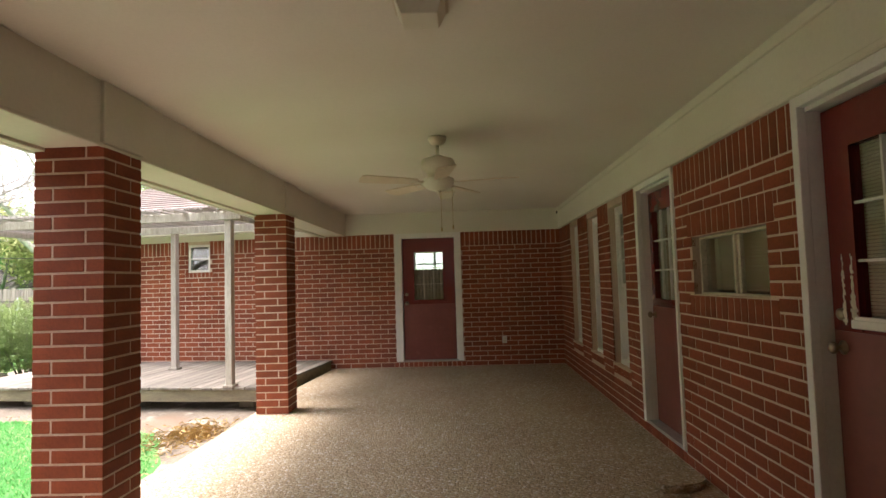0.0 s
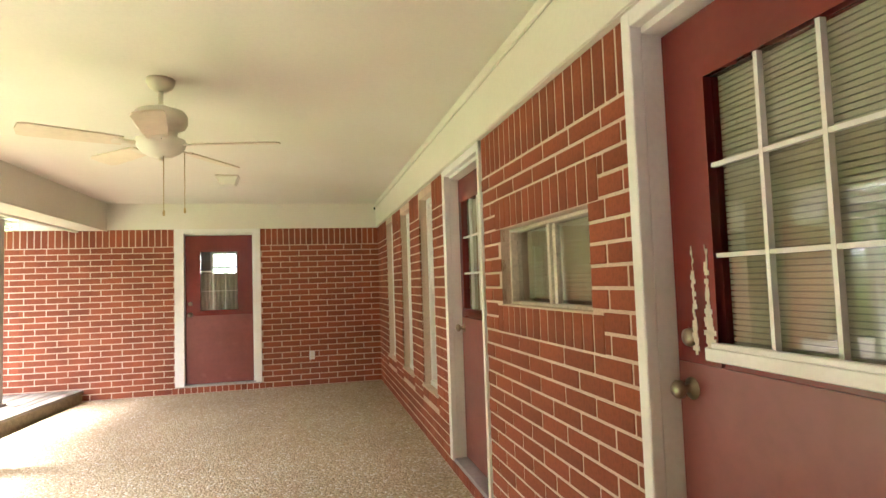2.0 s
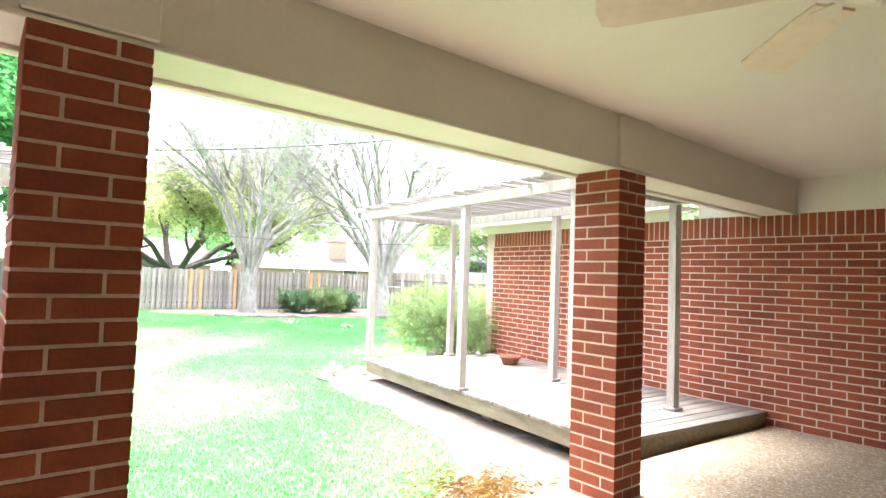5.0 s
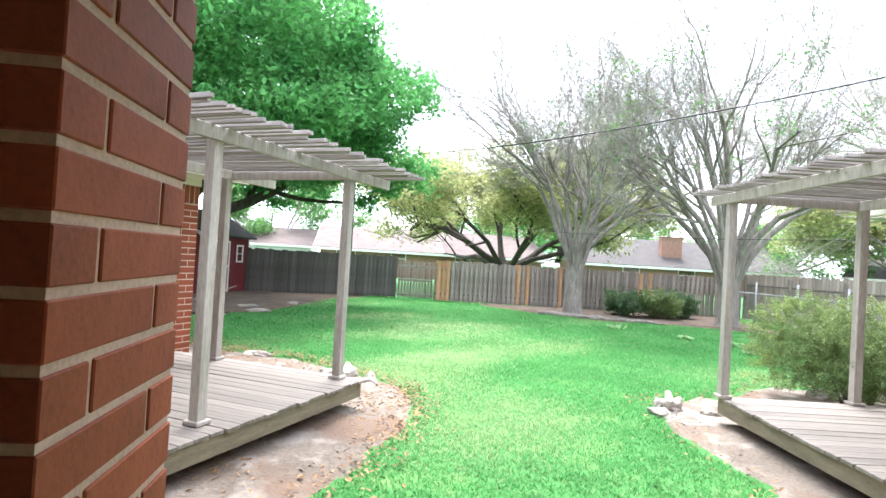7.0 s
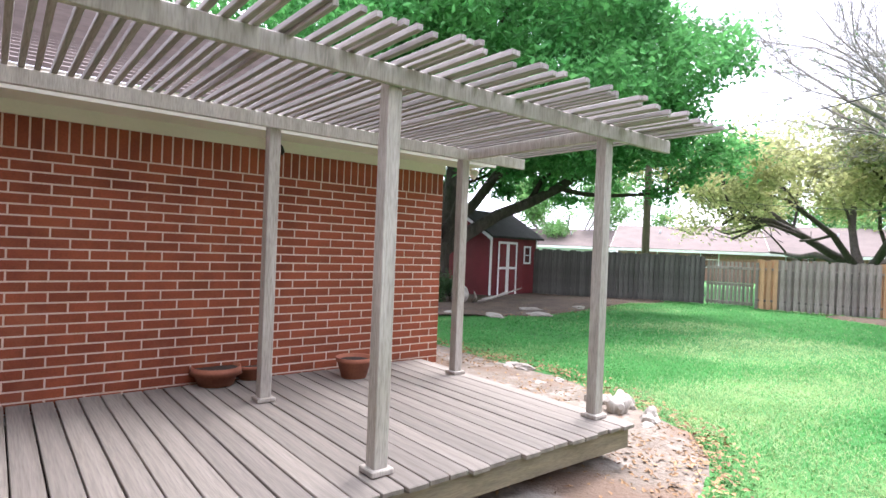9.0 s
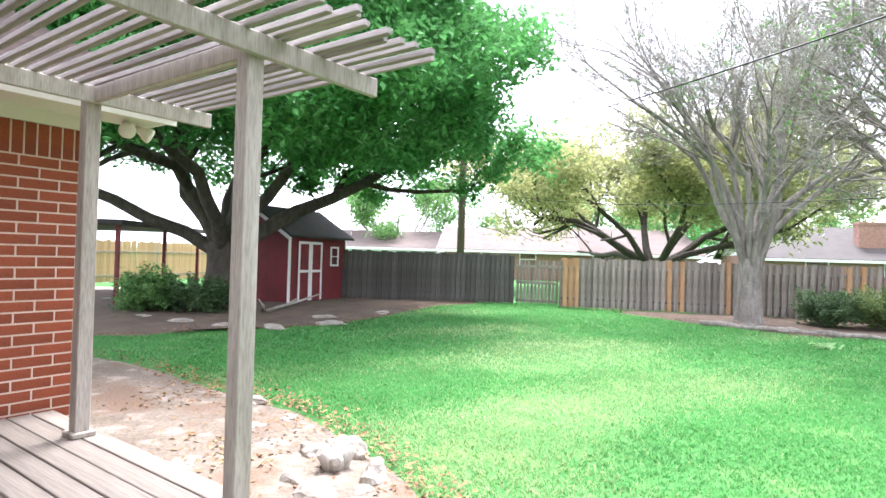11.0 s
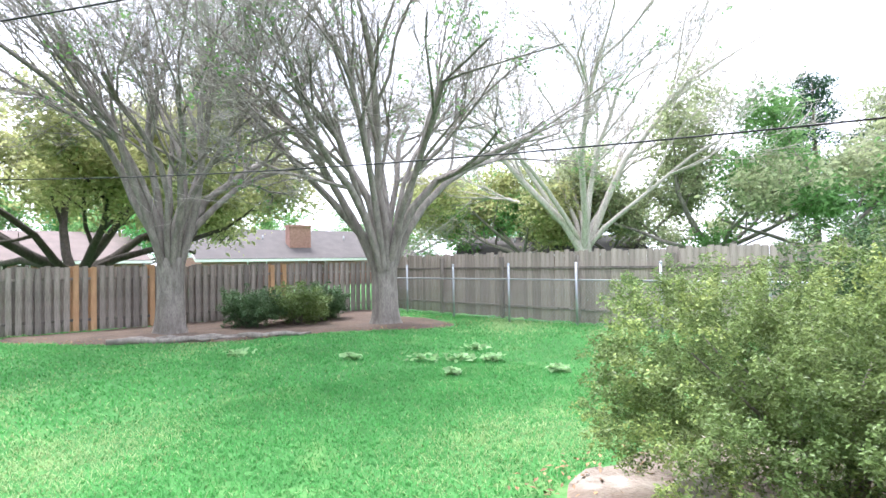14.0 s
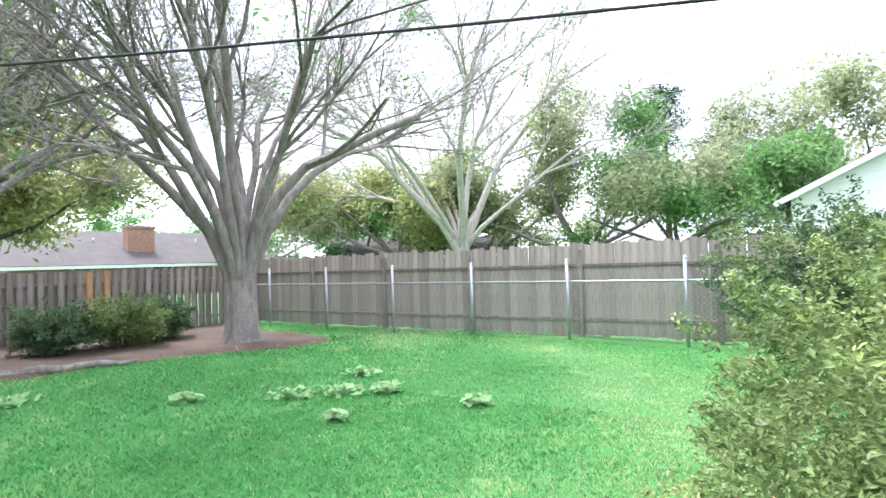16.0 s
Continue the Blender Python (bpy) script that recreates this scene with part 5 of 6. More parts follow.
# the wide dark oak beside the shed
def oak(x, y):
    rs = np.random.default_rng(5)
    t = thing("tree", pose(x, y, GZ), "broad dark green oak with spreading limbs over the lawn", "tree")
    bm = bmesh.new()
    trunk_mesh(bm, 0.44, 1.75, 0.45, seed=2)
    part("trunk", bm, BARK_DARK, t, "dark furrowed trunk")
    tips = []
    for a, lift, ln, r0, z0, sag in ((112, 0.75, 6.6, 0.24, 1.45, -0.10), (92, 1.5, 5.0, 0.2, 1.7, 0.0), (292, 0.62, 5.6, 0.2, 1.5, -0.08), (262, 1.5, 4.8, 0.19, 1.75, 0.0), (20, 1.0, 5.2, 0.2, 1.6, -0.05),
                                     (200, 1.0, 5.2, 0.2, 1.6, -0.05), (150, 3.2, 5.6, 0.27, 1.7, 0.0), (330, 2.2, 5.2, 0.2, 1.7, 0.0), (60, 0.8, 5.6, 0.17, 1.95, -0.06)):
        segs = []
        a = radians(a + rs.uniform(-4, 4))
        d = Vector((math.cos(a), math.sin(a), lift)).normalized()
        branch(segs, tips, Vector((math.cos(a) * 0.16, math.sin(a) * 0.16, z0)), d, ln, r0, 3, rs, 0.62, 0.3, 1, 0.2, Vector((math.cos(a) * 0.05, math.sin(a) * 0.05, sag)))
        limb_mesh([s for s in segs if s[1].z > 1.5 and (s[1].z > 3.0 or s[3] > 0.04)], BARK_DARK, "limb", t, 0.008)
    # leaf clumps on an uneven, wide dome that reaches out over the lawn
    n = 3300
    d = rs.normal(size=(n, 3))
    d /= np.linalg.norm(d, axis=1)[:, None]
    lump = 1 + 0.16 * np.sin(d[:, 0] * 5 + 1) * np.cos(d[:, 1] * 6) + 0.10 * np.sin(d[:, 2] * 9 + d[:, 0] * 7)
    rad = lump * (1 - np.abs(rs.normal(0, 0.15, n)))
    c = np.array([0.3, 0.9, 6.3]) + d * rad[:, None] * np.array([6.1, 6.5, 3.5])
    # the crown is open underneath, round the limbs, and hangs lower at its rim
    rim = np.hypot(c[:, 0] / 5.6, c[:, 1] / 6.2)
    c = c[c[:, 2] > 4.9 - 1.7 * np.clip(rim, 0, 1) ** 2 + 0.5 * np.sin(c[:, 0] * 1.3) * np.sin(c[:, 1] * 1.1)]
    ends = np.array([tuple(p) for p, l in tips if l <= 1 and p.z > 3.4])
    c = np.concatenate([c, ends[rs.integers(0, len(ends), 900)]])
    k = 52
    c = np.repeat(c, k, axis=0) + rs.normal(0, 0.24, (len(c) * k, 3)) * np.array([1, 1, 0.7])
    leaf_cards("crown", c, 0.092, LEAF_OAK, t, "dense crown of small dark leaves")


oak(-19.25, -3.4)
vase_tree(-20.25, 10.7, 0.30, 1.75, 14, 0.5, 8.8, "bare grey spring tree with fanning limbs by the fence", 11, leaves=3600, kids=2, per=2)
vase_tree(-17.95, 15.05, 0.33, 1.6, 15, 0.5, 9.4, "large bare grey tree with fanning limbs and a few leaves", 12, leaves=5200, kids=2, per=2)
vase_tree(-23.5, 33.0, 0.5, 2.6, 12, 1.0, 15.0, "pale-barked bare tree behind the side fence", 13, mat=BARK_PALE, leaves=900, leafsize=0.08, low=0.014, kids=2, twig=1.1, fine=0.009)
crown_tree(-32.5, 11.2, 0.36, 1.4, 10, 6.6, 7.6, "wide yellow-green spring tree behind the back fence", 21, LEAF_YELLOW, 85000, 0.11, squash=0.8, clump=0.5, floor=3.7, flat=0.42)
for k, (x, y, h, s, leaf, lab) in enumerate(((-58, -6, 8, 6.5, LEAF_GREEN, "bright green tree behind the far roofs"), (-62, 14, 7.5, 6, LEAF_GREEN, "green tree beyond the far houses"),
                                             (-60, 30, 9, 7, LEAF_GREEN, "green tree beyond the far houses"), (-50, 42, 9, 6.5, LEAF_GREEN, "green tree beyond the far houses"),
                                             (-62, 22, 8, 6.5, LEAF_OAK, "dark green tree beyond the far houses"),
                                             (-30, 36, 12, 6.0, LEAF_YELLOW, "yellow-green tree behind the side fence"), (-36, 40, 9.5, 6.5, LEAF_GREEN, "spring green tree behind the side fence"),
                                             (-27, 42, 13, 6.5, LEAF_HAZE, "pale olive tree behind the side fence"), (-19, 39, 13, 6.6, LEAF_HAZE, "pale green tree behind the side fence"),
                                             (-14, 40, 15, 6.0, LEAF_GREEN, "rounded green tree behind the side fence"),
                                             (-5, 46, 14, 8, LEAF_HAZE, "olive tree behind the neighbour's roof, haze put into its leaf colour"), (2, 52, 16, 9, LEAF_HAZE, "olive tree behind the neighbour's roof, haze put into its leaf colour"), (-44, 52, 9, 7, LEAF_OAK, "dark green tree far behind the fence"))):
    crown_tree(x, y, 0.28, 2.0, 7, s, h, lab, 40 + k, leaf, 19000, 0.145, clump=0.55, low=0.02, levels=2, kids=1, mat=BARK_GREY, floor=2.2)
# tall pines
def pine(x, y, h, seed):
    rs = np.random.default_rng(seed)
    t = thing("tree", pose(x, y, GZ), "tall dark pine behind the side fence", "tree")
    bm = bmesh.new()
    tube(bm, [(0, 0, -0.2), (0.1, 0, h * 0.5), (0, 0.1, h)], [0.26, 0.19, 0.03], 10)
    part("trunk", bm, POLE_WOOD, t, "straight reddish trunk")
    c = []
    for k in range(46):
        z = h * (0.34 + 0.66 * k / 46)
        a, ln = rs.uniform(0, 6.28), (1 - k / 60) * 4.2 * rs.uniform(0.5, 1.1)
        for _ in range(260):
            f = rs.uniform(0.3, 1) * ln
            c.append((math.cos(a) * f + rs.normal(0, 0.4), math.sin(a) * f + rs.normal(0, 0.4), z + f * 0.12 + rs.normal(0, 0.22)))
    leaf_cards("crown", c, 0.13, LEAF_PINE, t, "ragged dark needle crown", ratio=0.3)


pine(-16.5, 50, 13.5, 3)
pine(-12.5, 52, 11.5, 4)

shrub(-7.5, 9.8, 1.25, 1.36, 1.6, "large yellow-green evergreen shrub beside the far deck", 31, 190000, 0.0118, (LEAF_SHRUB, LEAF_TIP), lobes=12, shares=(0.87, 0.13), foot=0.3)
shrub(-7.3, 15.7, 2.0, 1.9, 2.2, "tall dull green evergreen shrub near the fence", 32, 60000, 0.03, (LEAF_DULL, LEAF_SHRUB), lobes=10, shares=(0.7, 0.3))
shrub(-20.2, 12.6, 1.0, 0.8, 1.05, "rounded dark green shrub in the mulch bed", 33, 15000, 0.03, (LEAF_DULL,), shares=(1.0,))
shrub(-19.9, 13.7, 1.0, 0.85, 1.1, "rounded green shrub between the two trees", 34, 16000, 0.03, (LEAF_SHRUB,), shares=(1.0,))
shrub(-20.2, 14.7, 0.7, 0.7, 1.15, "dull green shrub beside the tree", 35, 11000, 0.03, (LEAF_DULL,), shares=(1.0,))
shrub(-17.3, -4.1, 0.85, 0.8, 1.15, "bright green shrub at the oak's foot", 36, 10000, 0.05, (LEAF_GREEN,), shares=(1.0,))
shrub(-17.4, -2.9, 0.9, 0.8, 0.9, "dark green shrub at the oak's foot", 37, 8000, 0.045, (LEAF_DULL,), shares=(1.0,))

# broad-leaved weeds on the lawn
for k, (x, y, r) in enumerate(((-16.15, 10.45, 0.28), (-13.4, 12.2, 0.26), (-12.95, 12.6, 0.3), (-13.5, 13.55, 0.26), (-11.25, 12.78, 0.16), (-14.3, 11.48, 0.16), (-12.2, 11.72, 0.14), (-12.5, 12.9, 0.2))):
    t = thing("weed", pose(x, y, GZ), "pale broad-leaved weed in the lawn", "weed", "lawn weeds")
    a = rng.uniform(0, 6.28, 34)
    q = rng.uniform(0.1, 1, 34)
    leaf_cards("leaves", np.stack([np.cos(a) * r * q, np.sin(a) * r * q, 0.02 + 0.08 * rng.random(34)], -1), 0.07, WEED, t, flat=1.6, ratio=0.7)


# ---- fences ----
def board_mesh(w, h, t, mat, dog=False):
    bm = bmesh.new()
    if dog:
        prism(bm, [(-w / 2, -h), (w / 2, -h), (w / 2, 0), (w / 2 - 0.02, 0.03), (-w / 2 + 0.02, 0.03), (-w / 2, 0)], -t / 2, t / 2, pose(0, 0, h, 90))
    else:
        box(bm, -w / 2, w / 2, -t / 2, t / 2, 0, h, bevel=0.002)
    return mesh_from("board", bm, mat)


def fence(name, a, b, h, label, pick, pitch, w, both=True, rails=(0.3, 1.3), rail_side=1, z=GZ, dog=False, rail_mat=None, kick=False):
    """A run of upright boards on rails. pick(i, s) gives each board's material; boards on both sides of the rails when both."""
    a, b = Vector((*a, 0)), Vector((*b, 0))
    length = (b - a).length
    ang = math.degrees(math.atan2((b - a).y, (b - a).x))
    f = thing(name, pose(a.x, a.y, z, 0, 0, ang), label, "fence")
    meshes = {}
    n = int(length / pitch)
    for i in range(n):
        for face in ((1, -1) if both else (1,)):
            m = pick(i, i * pitch)
            key = (m.name, i % 3)
            if key not in meshes:
                meshes[key] = board_mesh(w, h * (1, 0.985, 1.01)[i % 3], 0.018, m, dog)
            ob = new("board", meshes[key])
            ob.parent = f
            ob.location = ((i + (0.5 if face > 0 else 1.0)) * pitch, face * 0.054 if both else 0.03 * rail_side * -1, random.uniform(0.01, 0.05))
            ob.rotation_euler = (random.uniform(-0.008, 0.008), random.uniform(-0.006, 0.006), 0)
    rm = rail_mat or FENCE_GREY
    for r in rails:
        bm = bmesh.new()
        hw = 0.044 if both else 0.02
        box(bm, 0, length, -hw, hw, r - 0.03, r + 0.03, bevel=0.004)
        part("rail", bm, rm, f, "long horizontal rail")
    s = 0.0
    while s < length:
        bm = bmesh.new()
        box(bm, s, s + 0.09, -0.022 - 0.09 * (0 if both else 1), 0.022 + (0.0 if both else -0.045), 0, h - 0.06)
        part("fence_post", bm, rm, f)
        s += 2.4
    if kick:
        bm = bmesh.new()
        box(bm, 0, length, -0.05, -0.025, 0.02, 0.18, bevel=0.004)
        part("kick_board", bm, rm, f, "weathered board along the ground")
    return f


def mixed(i, s):
    return FENCE_NEW if (s < 0.55 or 3.0 < s < 3.15 or 3.45 < s < 3.6 or 4.75 < s < 4.95 or 7.75 < s < 8.6 and i % 2) else FENCE_GREY


fence("wooden_fence", (-23.2, 6.04), (-21.6, 18.0), 1.56, "grey shadow-box fence with some new cedar boards", mixed, 0.185, 0.118)
fence("wooden_fence", (-23.0, -1.2), (-23.9, 4.62), 1.62, "shadow-box fence by the shed, boards coloured dark for the oak's shade", lambda i, s: FENCE_SHADED, 0.165, 0.14, rail_mat=FENCE_SHADED)
fence("wooden_fence", (-21.6, 18.25), (6.0, 18.0), 1.72, "pale grey wooden privacy fence", lambda i, s: FENCE_PALE, 0.145, 0.142, both=False, rails=(0.34, 1.36), rail_side=-1, dog=True, rail_mat=FENCE_GREY)
fence("wooden_fence", (-36, -10.4), (-16, -14.2), 1.75, "orange-brown wooden fence behind the carport", lambda i, s: FENCE_NEW, 0.15, 0.147, both=False)
# gate, set back between the two runs
gate = thing("fence_gate", pose(-24.25, 4.66, GZ, 0, 0, 75), "narrow grey wooden picket gate in the back fence", "gate")
gm = board_mesh(0.075, 1.46, 0.018, FENCE_GREY)
for i in range(12):
    ob = new("board", gm)
    ob.parent = gate
    ob.location = (0.06 + i * 0.122, 0, 0.03)
for r in (0.12, 0.72, 1.28):
    bm = bmesh.new()
    box(bm, 0, 1.46, -0.05, -0.01, r - 0.045, r + 0.045, bevel=0.004)
    part("rail", bm, FENCE_GREY, gate)

# chain-link fence in front of the pale fence
cl = thing("chain_link_fence", pose(-21.3, 17.62, GZ), "galvanised chain-link fence before the wooden fence", "fence")
for k in range(13):
    x = 1.15 + k * 2.03
    bm = bmesh.new()
    tube(bm, [(x, 0, -0.1), (x, 0, 1.46)], [0.03, 0.03], 10)
    lathe(bm, [(0.036, 0), (0.036, 0.03), (0, 0.05)], 10, pose(x, 0, 1.45))
    part("post", bm, METAL, cl, "grey steel post with a cap")
bm = bmesh.new()
tube(bm, [(0, 0.0, 1.08), (27, 0.0, 1.08)], [0.019, 0.019], 8)
part("top_rail", bm, METAL, cl)
vs, fs = [], []
step, hh = 0.09, 1.02
for k in range(int(27 / step)):
    for sgn in (1, -1):
        x0 = k * step
        x1 = x0 + sgn * hh
        i = len(vs)
        vs += [(x0, 0.022, 0.04), (x0 + 0.004, 0.022, 0.04), (x1 + 0.004, 0.022, 0.04 + hh), (x1, 0.022, 0.04 + hh)]
        fs.append((i, i + 1, i + 2, i + 3))
mesh = new("wire_mesh", quick_mesh("wire_mesh", vs, fs, METAL))
mesh.parent = cl
tagged(mesh, "thin diagonal wire mesh")
sol = mesh.modifiers.new("thickness", "SOLIDIFY")
sol.thickness = 0.003

# ---- shed ----
SH = pose(-20.4, -1.98, GZ, 0, 0, 162)
shed = thing("garden_shed", SH, "dark red wooden garden shed with white trim", "shed")
L, D, EV, RG = 2.85, 2.5, 2.08, 2.86
bm = bmesh.new()
box(bm, 0, L, 0, D, 0, EV)
low = [bm.verts.new((x, y, EV)) for x in (0, L) for y in (0, D)]
hi = [bm.verts.new((x, D / 2, RG)) for x in (0, L)]
bm.faces.new((low[0], low[1], hi[0]))
bm.faces.new((low[2], low[3], hi[1]))
bm.faces.new((low[0], hi[0], hi[1], low[2]))
bm.faces.new((low[1], low[3], hi[1], hi[0]))
part("wall", bm, SHED_RED, shed, "dark red grooved siding")
bm = bmesh.new()
for k in range(int(L / 0.2)):
    box(bm, k * 0.2 + 0.1, k * 0.2 + 0.112, -0.006, 0.0, 0.05, EV)
part("batten", bm, SHED_RED, shed)
for y0, y1 in ((-0.22, D / 2), (D + 0.22, D / 2)):
    bm = bmesh.new()
    z0 = EV - 0.22 * (RG - EV) / (D / 2)
    a = [(-0.18, y0, z0 + 0.02), (L + 0.18, y0, z0 + 0.02), (L + 0.18, y1, RG + 0.02), (-0.18, y1, RG + 0.02)]
    v0 = [bm.verts.new(p) for p in a]
    v1 = [bm.verts.new((x, y, z + 0.07)) for x, y, z in a]
    bm.faces.new(v0)
    bm.faces.new(v1)
    for i in range(4):
        bm.faces.new((v0[i], v0[(i + 1) % 4], v1[(i + 1) % 4], v1[i]))
    part("roof", bm, SHINGLE_DARK, shed, "dark shingled roof slope")
bm = bmesh.new()
for y0, z0, y1, z1 in ((-0.22, EV - 0.14, D / 2, RG + 0.0), (D + 0.22, EV - 0.14, D / 2, RG + 0.0)):
    q = [bm.verts.new(p) for p in ((-0.185, y0, z0 - 0.09), (-0.185, y1, z1 - 0.09), (-0.185, y1, z1 + 0.03), (-0.185, y0, z0 + 0.03))]
    q2 = [bm.verts.new((v.co.x - 0.02, v.co.y, v.co.z)) for v in q]
    bm.faces.new(q)
    bm.faces.new(q2)
    for i in range(4):
        bm.faces.new((q[i], q[(i + 1) % 4], q2[(i + 1) % 4], q2[i]))
part("gable_trim", bm, WHITE, shed, "white barge board")
for x in (0.0, L):
    bm = bmesh.new()
    box(bm, x - 0.02, x + 0.09 if x == 0 else x + 0.02, -0.025, -0.007, 0, EV - 0.1)
    part("corner_trim", bm, WHITE, shed, "white corner board")
for x in (0.42, 1.0):
    dl = part("door", (lambda b: (box(b, x, x + 0.56, -0.03, -0.007, 0.06, 1.86), b)[1])(bmesh.new()), SHED_RED, shed, "red shed door leaf with white trim")
    bm = bmesh.new()
    w = 0.075
    for a in ((x, x + w, 0.06, 1.86), (x + 0.56 - w, x + 0.56, 0.06, 1.86), (x + w, x + 0.56 - w, 1.78, 1.86), (x + w, x + 0.56 - w, 0.92, 1.0)):
        box(bm, a[0], a[1], -0.045, -0.03, a[2], a[3])
    part("trim", bm, WHITE, dl, "white door trim")
bm = bmesh.new()
for a in ((2.02, 2.08, 1.1, 1.74), (2.4, 2.46, 1.1, 1.74), (2.08, 2.4, 1.68, 1.74), (2.08, 2.4, 1.1, 1.16), (2.08, 2.4, 1.40, 1.43)):
    box(bm, a[0], a[1], -0.03, -0.007, a[2], a[3])
win = part("window", bm, WHITE, shed, "small white shed window")
bm = bmesh.new()
box(bm, 2.08, 2.4, -0.012, -0.0075, 1.16, 1.68)
part("pane", bm, GLASS, win)

# log round, sticks and a root by the shed
log = thing("log_round", pose(-17.85, -2.05, GZ + 0.26, 90, 0, 60), "grey sawn log round standing on its side", "log")
bm = bmesh.new()
lathe(bm, [(0, -0.18), (0.25, -0.18), (0.27, -0.1), (0.265, 0.12), (0.25, 0.18), (0, 0.18)], 24)
part("log", bm, BARK_PALE, log)
for k, (x, y, a, ln) in enumerate(((-18.2, -1.7, 20, 1.2), (-18.0, -1.5, 75, 0.9), (-18.7, -1.6, 140, 1.4))):
    bm = bmesh.new()
    tube(bm, [(0, 0, 0.05), (ln * 0.5, 0.06, 0.2), (ln, 0, 0.42)], [0.05, 0.035, 0.015], 7)
    st = part("dead_branch", bm, BARK_PALE)
    st.matrix_basis = pose(x, y, GZ, 0, 0, a)
    tagged(st, "dead grey branch lying on bare soil", "branch", "dead branches")
for k, (x, y, a, ln) in enumerate(((-19.4, 9.2, 62, 2.6), (-19.0, 10.0, 75, 1.6), (-19.5, 9.6, 50, 1.8), (-18.3, 11.4, 66, 1.5))):
    bm = bmesh.new()
    pts = [(ln * i / 6, 0.08 * math.sin(i * 1.7 + k), 0.04 + 0.02 * math.sin(i * 2.1)) for i in range(7)]
    tube(bm, pts, [0.07, 0.075, 0.06, 0.06, 0.05, 0.04, 0.02], 8)
    rt = part("log_edging", bm, BARK_GREY)
    rt.matrix_basis = pose(x, y, GZ + 0.02, 0, 0, a)
    tagged(rt, "pale fallen limb edging the mulch bed", "log", "log edging")

# ---- carport beyond the oak ----
cp = thing("carport", pose(-20.5, -8.6, GZ, 0, 0, 12), "flat-roofed dark carport on reddish posts", "carport")
bm = bmesh.new()
box(bm, -3.2, 3.2, -2.6, 2.6, 2.1, 2.24, bevel=0.01)
part("roof", bm, SHINGLE_DARK, cp, "flat dark corrugated roof")
for x in (-3.0, 0, 3.0):
    for y in (-2.4, 2.4):
        bm = bmesh.new()
        box(bm, x - 0.045, x + 0.045, y - 0.045, y + 0.045, 0, 2.1)
        part("post", bm, SHED_RED, cp)
bm = bmesh.new()
box(bm, -3.4, 3.6, -2.8, 3.4, -0.1, 0.045)
slab = part("ground_slab", bm, STONE)
slab.matrix_basis = pose(-20.5, -8.6, GZ, 0, 0, 12)
tagged(slab, "pale concrete slab under the carport", "slab", kind="structure")


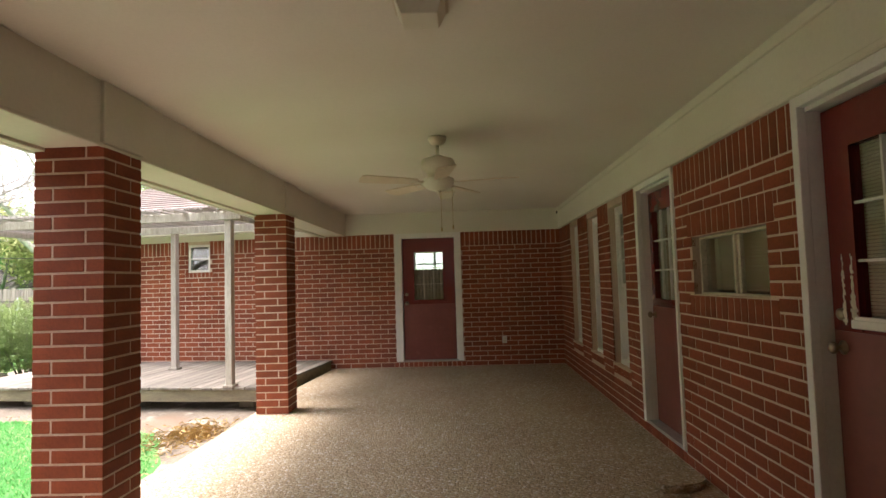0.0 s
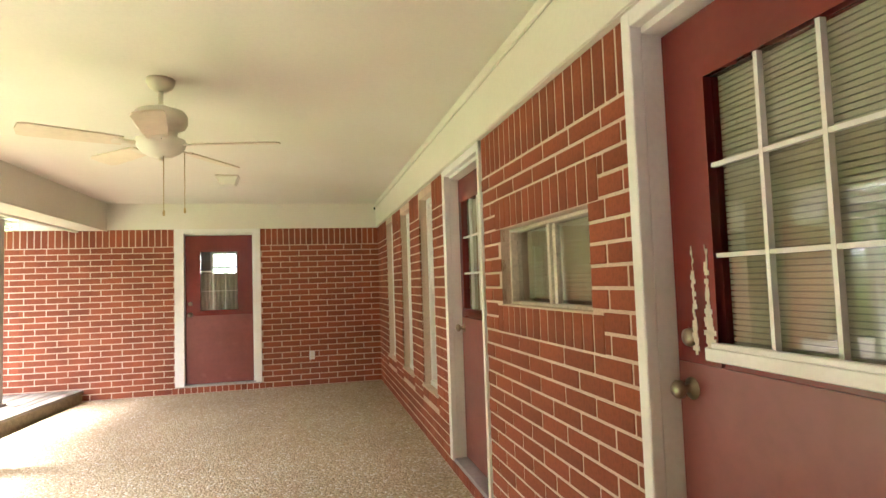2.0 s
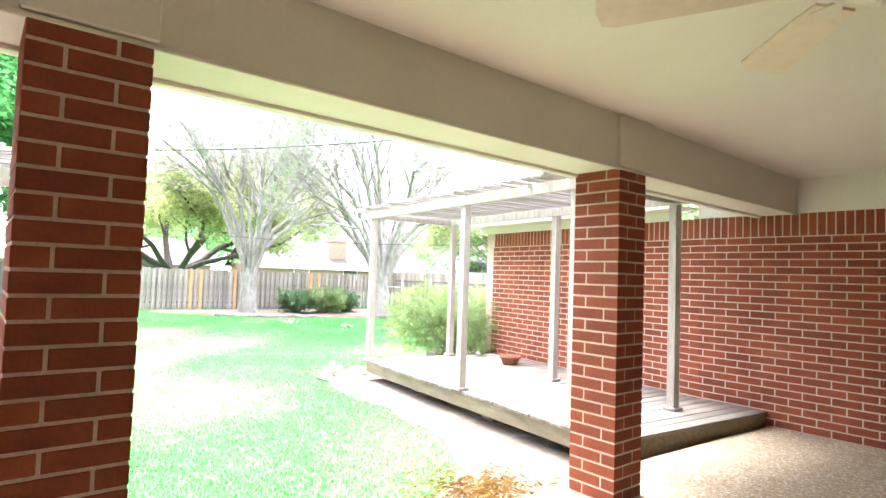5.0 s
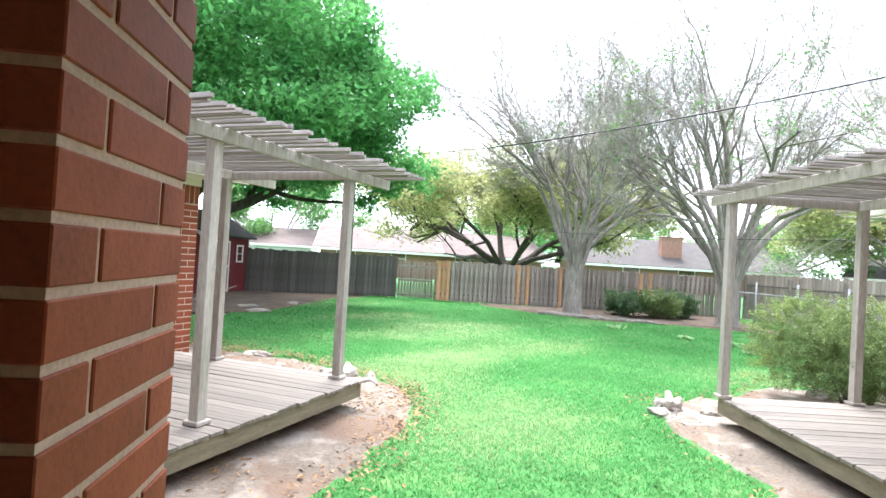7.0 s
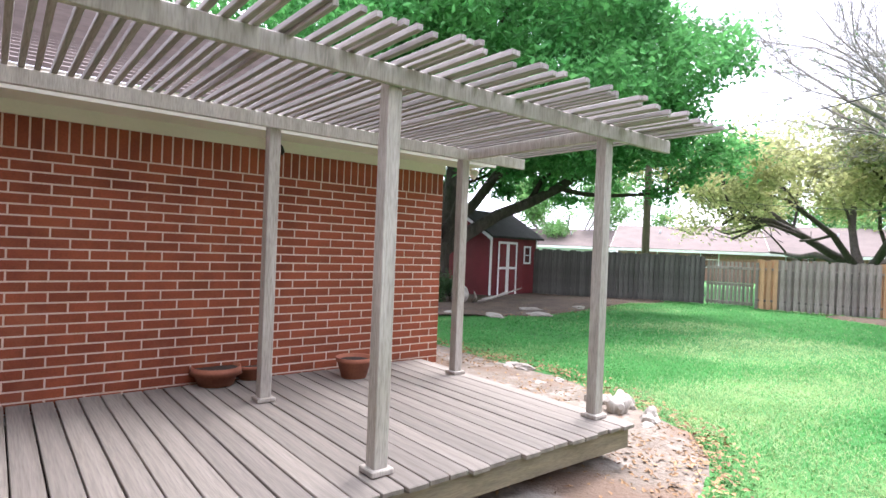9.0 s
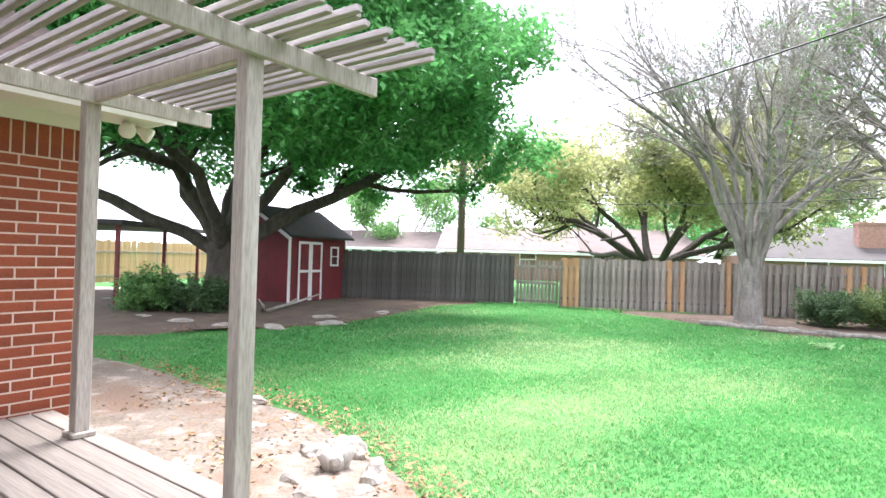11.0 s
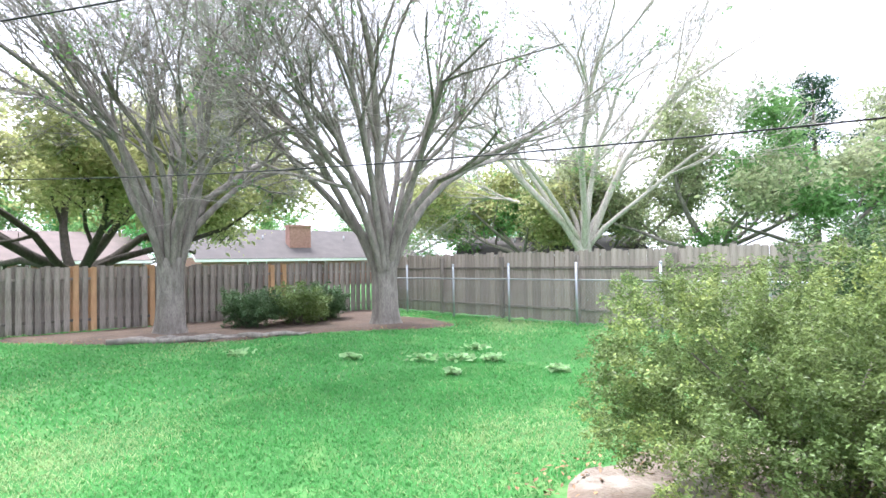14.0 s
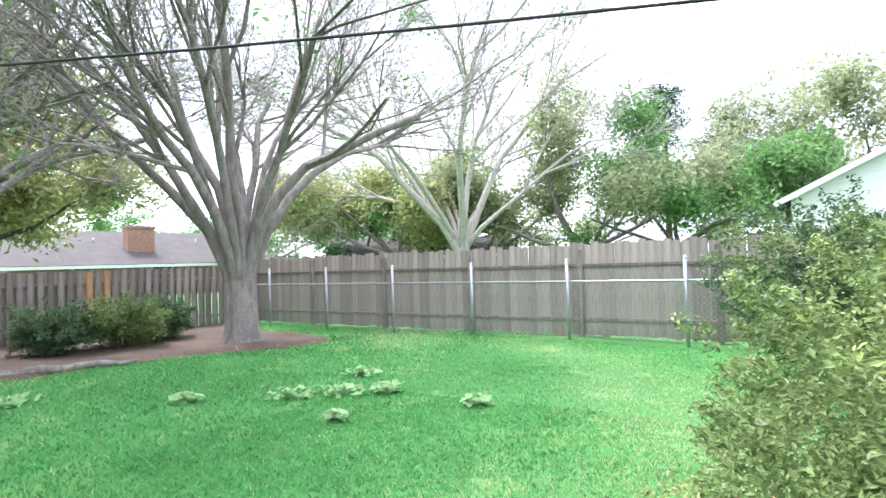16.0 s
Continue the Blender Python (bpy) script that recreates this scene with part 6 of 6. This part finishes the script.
# ---- houses beyond the fences ----
def house(x, y, ang, l, d, eave, ridge, roof, label, wall=HOUSE_BRICK, windows=(), gables=True, chimney=None, z=GZ):
    h = thing("house", pose(x, y, z, 0, 0, ang), label, "house")
    bm = bmesh.new()
    box(bm, 0, l, 0, d, 0, eave)
    part("wall", bm, wall, h)
    for x0 in (0.0, l):
        bm = bmesh.new()
        a = [(x0, 0, eave), (x0, d, eave), (x0, d / 2, ridge)]
        q = [bm.verts.new(p) for p in a]
        q2 = [bm.verts.new((p[0] + (0.12 if x0 == 0 else -0.12), p[1], p[2])) for p in a]
        bm.faces.new(q)
        bm.faces.new(q2)
        for i in range(3):
            bm.faces.new((q[i], q[(i + 1) % 3], q2[(i + 1) % 3], q2[i]))
        part("gable", bm, SIDING, h, "white gable siding")
    o = 0.5
    k = (ridge - eave) / (d / 2)
    for side in (0, 1):
        bm = bmesh.new()
        y0, y1 = (-o, d / 2) if not side else (d + o, d / 2)
        z0 = eave - k * o
        a = [(-o, y0, z0), (l + o, y0, z0), (l + o, y1, ridge), (-o, y1, ridge)]
        q = [bm.verts.new((p[0], p[1], p[2] + 0.10)) for p in a]
        q2 = [bm.verts.new((p[0], p[1], p[2] + 0.02)) for p in a]
        bm.faces.new(q)
        bm.faces.new(q2)
        for i in range(4):
            bm.faces.new((q[i], q[(i + 1) % 4], q2[(i + 1) % 4], q2[i]))
        part("roof", bm, roof, h, "shingled roof slope")
        bm = bmesh.new()
        yy = -o - 0.03 if not side else d + o
        box(bm, -o, l + o, yy, yy + 0.03, eave - k * o - 0.12, eave - k * o + 0.06)
        part("fascia", bm, WHITE, h, "white fascia board")
    for side in (-o - 0.02, l + o):
        bm = bmesh.new()
        for s in (0, 1):
            p = [(-o, eave - k * o), (d / 2, ridge)]
            pts = [(side, y0 if not s else d - y0, z0) for y0, z0 in p]
            q = [bm.verts.new((xx, yy, zz + dz)) for (xx, yy, zz), dz in ((pts[0], -0.12), (pts[1], -0.12), (pts[1], 0.08), (pts[0], 0.08))]
            q2 = [bm.verts.new((v.co.x + 0.025, v.co.y, v.co.z)) for v in q]
            bm.faces.new(q)
            bm.faces.new(q2)
            for i in range(4):
                bm.faces.new((q[i], q[(i + 1) % 4], q2[(i + 1) % 4], q2[i]))
        part("barge_board", bm, WHITE, h)
    for wx, ww in windows:
        bm = bmesh.new()
        for a in ((wx, wx + 0.07, 0.9, 2.0), (wx + ww - 0.07, wx + ww, 0.9, 2.0), (wx, wx + ww, 1.94, 2.0), (wx, wx + ww, 0.9, 0.96), (wx, wx + ww, 1.42, 1.48)):
            box(bm, a[0], a[1], -0.04, 0.01, a[2], a[3])
        wn = part("window", bm, WHITE, h)
        bm = bmesh.new()
        box(bm, wx + 0.07, wx + ww - 0.07, -0.02, -0.01, 0.96, 1.94)
        part("pane", bm, GLASS, wn)
    if chimney:
        cx, cy, cw, ch = chimney
        bm = bmesh.new()
        box(bm, cx, cx + cw, cy, cy + 0.8, eave - 0.4, ch, bevel=0.02)
        box(bm, cx - 0.06, cx + cw + 0.06, cy - 0.06, cy + 0.86, ch - 0.18, ch - 0.02)
        part("chimney", bm, HOUSE_BRICK, h, "pink brick chimney")
    for vx in (l * 0.3, l * 0.7):
        bm = bmesh.new()
        tube(bm, [(vx, d * 0.3, eave + k * d * 0.3), (vx, d * 0.3, eave + k * d * 0.3 + 0.4)], [0.05, 0.05], 8)
        part("vent_pipe", bm, METAL, h)
    return h


# local x runs along the facing eave; local -y faces the garden
house(-45.1, -0.4, 90, 9.0, 9, 2.15, 3.75, SHINGLE, "low brick house with a pinkish brown roof", windows=((1.2, 1.5), (5.4, 1.2)))
house(-48.2, 5.5, 90, 12.5, 11, 2.15, 4.1, SHINGLE, "low house with a pinkish brown roof behind the fence", windows=((5, 1.4),))
house(-52.0, -13.5, 90, 11.5, 8, 2.2, 3.6, SHINGLE, "distant house with a pale brown roof", wall=SIDING)
house(-44.6, 20.6, 84, 17, 9, 2.2, 4.3, SHINGLE_GREY, "low house with a grey roof and white gable", windows=((3, 1.4), (7.5, 1.4)), chimney=(6.6, 1.2, 1.7, 4.6))
house(-34, 34.5, 40, 12, 8, 2.1, 3.3, SHINGLE_GREY, "distant house with a low grey roof")
house(1.7, 31.0, 90, 12, 10.4, 3.4, 6.0, SHINGLE_GREY, "neighbouring white gabled house", wall=SIDING)

# ---- utility pole and wires ----
up = thing("utility_pole", pose(-26.5, 2.5, GZ), "tall brown wooden utility pole behind the fence", "utility pole")
bm = bmesh.new()
tube(bm, [(0, 0, -0.3), (0, 0, 9.5)], [0.16, 0.11], 12)
part("pole", bm, POLE_WOOD, up)
bm = bmesh.new()
box(bm, -0.05, 0.05, -1.1, 1.1, 8.6, 8.72)
part("crossarm", bm, POLE_WOOD, up)


def wire(a, b, sag, r, label):
    pts = []
    for i in range(25):
        t = i / 24
        p = Vector(a).lerp(Vector(b), t)
        p.z -= sag * 4 * t * (1 - t)
        pts.append(p)
    bm = bmesh.new()
    tube(bm, pts, [r] * 25, 5)
    ob = part("overhead_wire", bm, BLACK)
    tagged(ob, label, "wire", "overhead wires")


wire((-26.4, 2.4, 5.9), (-2.5, 14.2, 5.0), 0.75, 0.014, "black overhead cable sagging over the lawn")
wire((-6.75, 10.2, 2.06), (-26.4, 2.3, 4.2), 0.6, 0.006, "thin black cable from the eave corner towards the pole")
wire((-26.4, 3.4, 8.4), (-24.5, 45.0, 8.6), 0.6, 0.008, "thin overhead wire behind the back fence")
wire((-26.4, 1.6, 6.2), (-24.5, 45.0, 6.6), 0.6, 0.008, "thin overhead wire behind the back fence")

# ---- small things on the near wing ----
fl = thing("flood_light", NEAR_M @ pose(-0.16, 0.16, 2.33), "twin white flood light under the eave corner", "flood light")
bm = bmesh.new()
lathe(bm, [(0, 0), (0.055, 0), (0.05, -0.03), (0, -0.035)], 18)
part("base_plate", bm, WHITE, fl)
for k, a in enumerate((150, 60)):
    bm = bmesh.new()
    lathe(bm, [(0, 0), (0.022, 0), (0.03, 0.05), (0.058, 0.11), (0.06, 0.135), (0.05, 0.145), (0, 0.15)], 18, pose(0.03 * math.cos(radians(a)), 0.03 * math.sin(radians(a)), -0.03, 0, 118, a))
    part("lamp_head", bm, BOWL, fl, "round white lamp head")
hook = thing("eave_hook", NEAR_M @ pose(1.95, 0.03, 2.28), "small black hook under the eave", "hook")
bm = bmesh.new()
tube(bm, [(0, 0, 0), (0, 0.03, -0.02), (0, 0.05, -0.06), (0, 0.03, -0.09)], [0.01, 0.012, 0.018, 0.01], 8)
part("hook", bm, BLACK, hook)
ps = thing("paving_stone", pose(1.78, 3.72, 0.0, 0, 0, 25), "rounded grey pebble-faced stone lying against the wall", "stone")
bm = bmesh.new()
prism(bm, [(0.2 * math.cos(a) + 0.02 * math.sin(3 * a), 0.13 * math.sin(a)) for a in [2 * math.pi * i / 18 for i in range(18)]], 0.001, 0.055)
bmesh.ops.bevel(bm, geom=list(bm.edges), offset=0.012, segments=2, affect="EDGES")
part("stone", bm, AGGREGATE, ps)
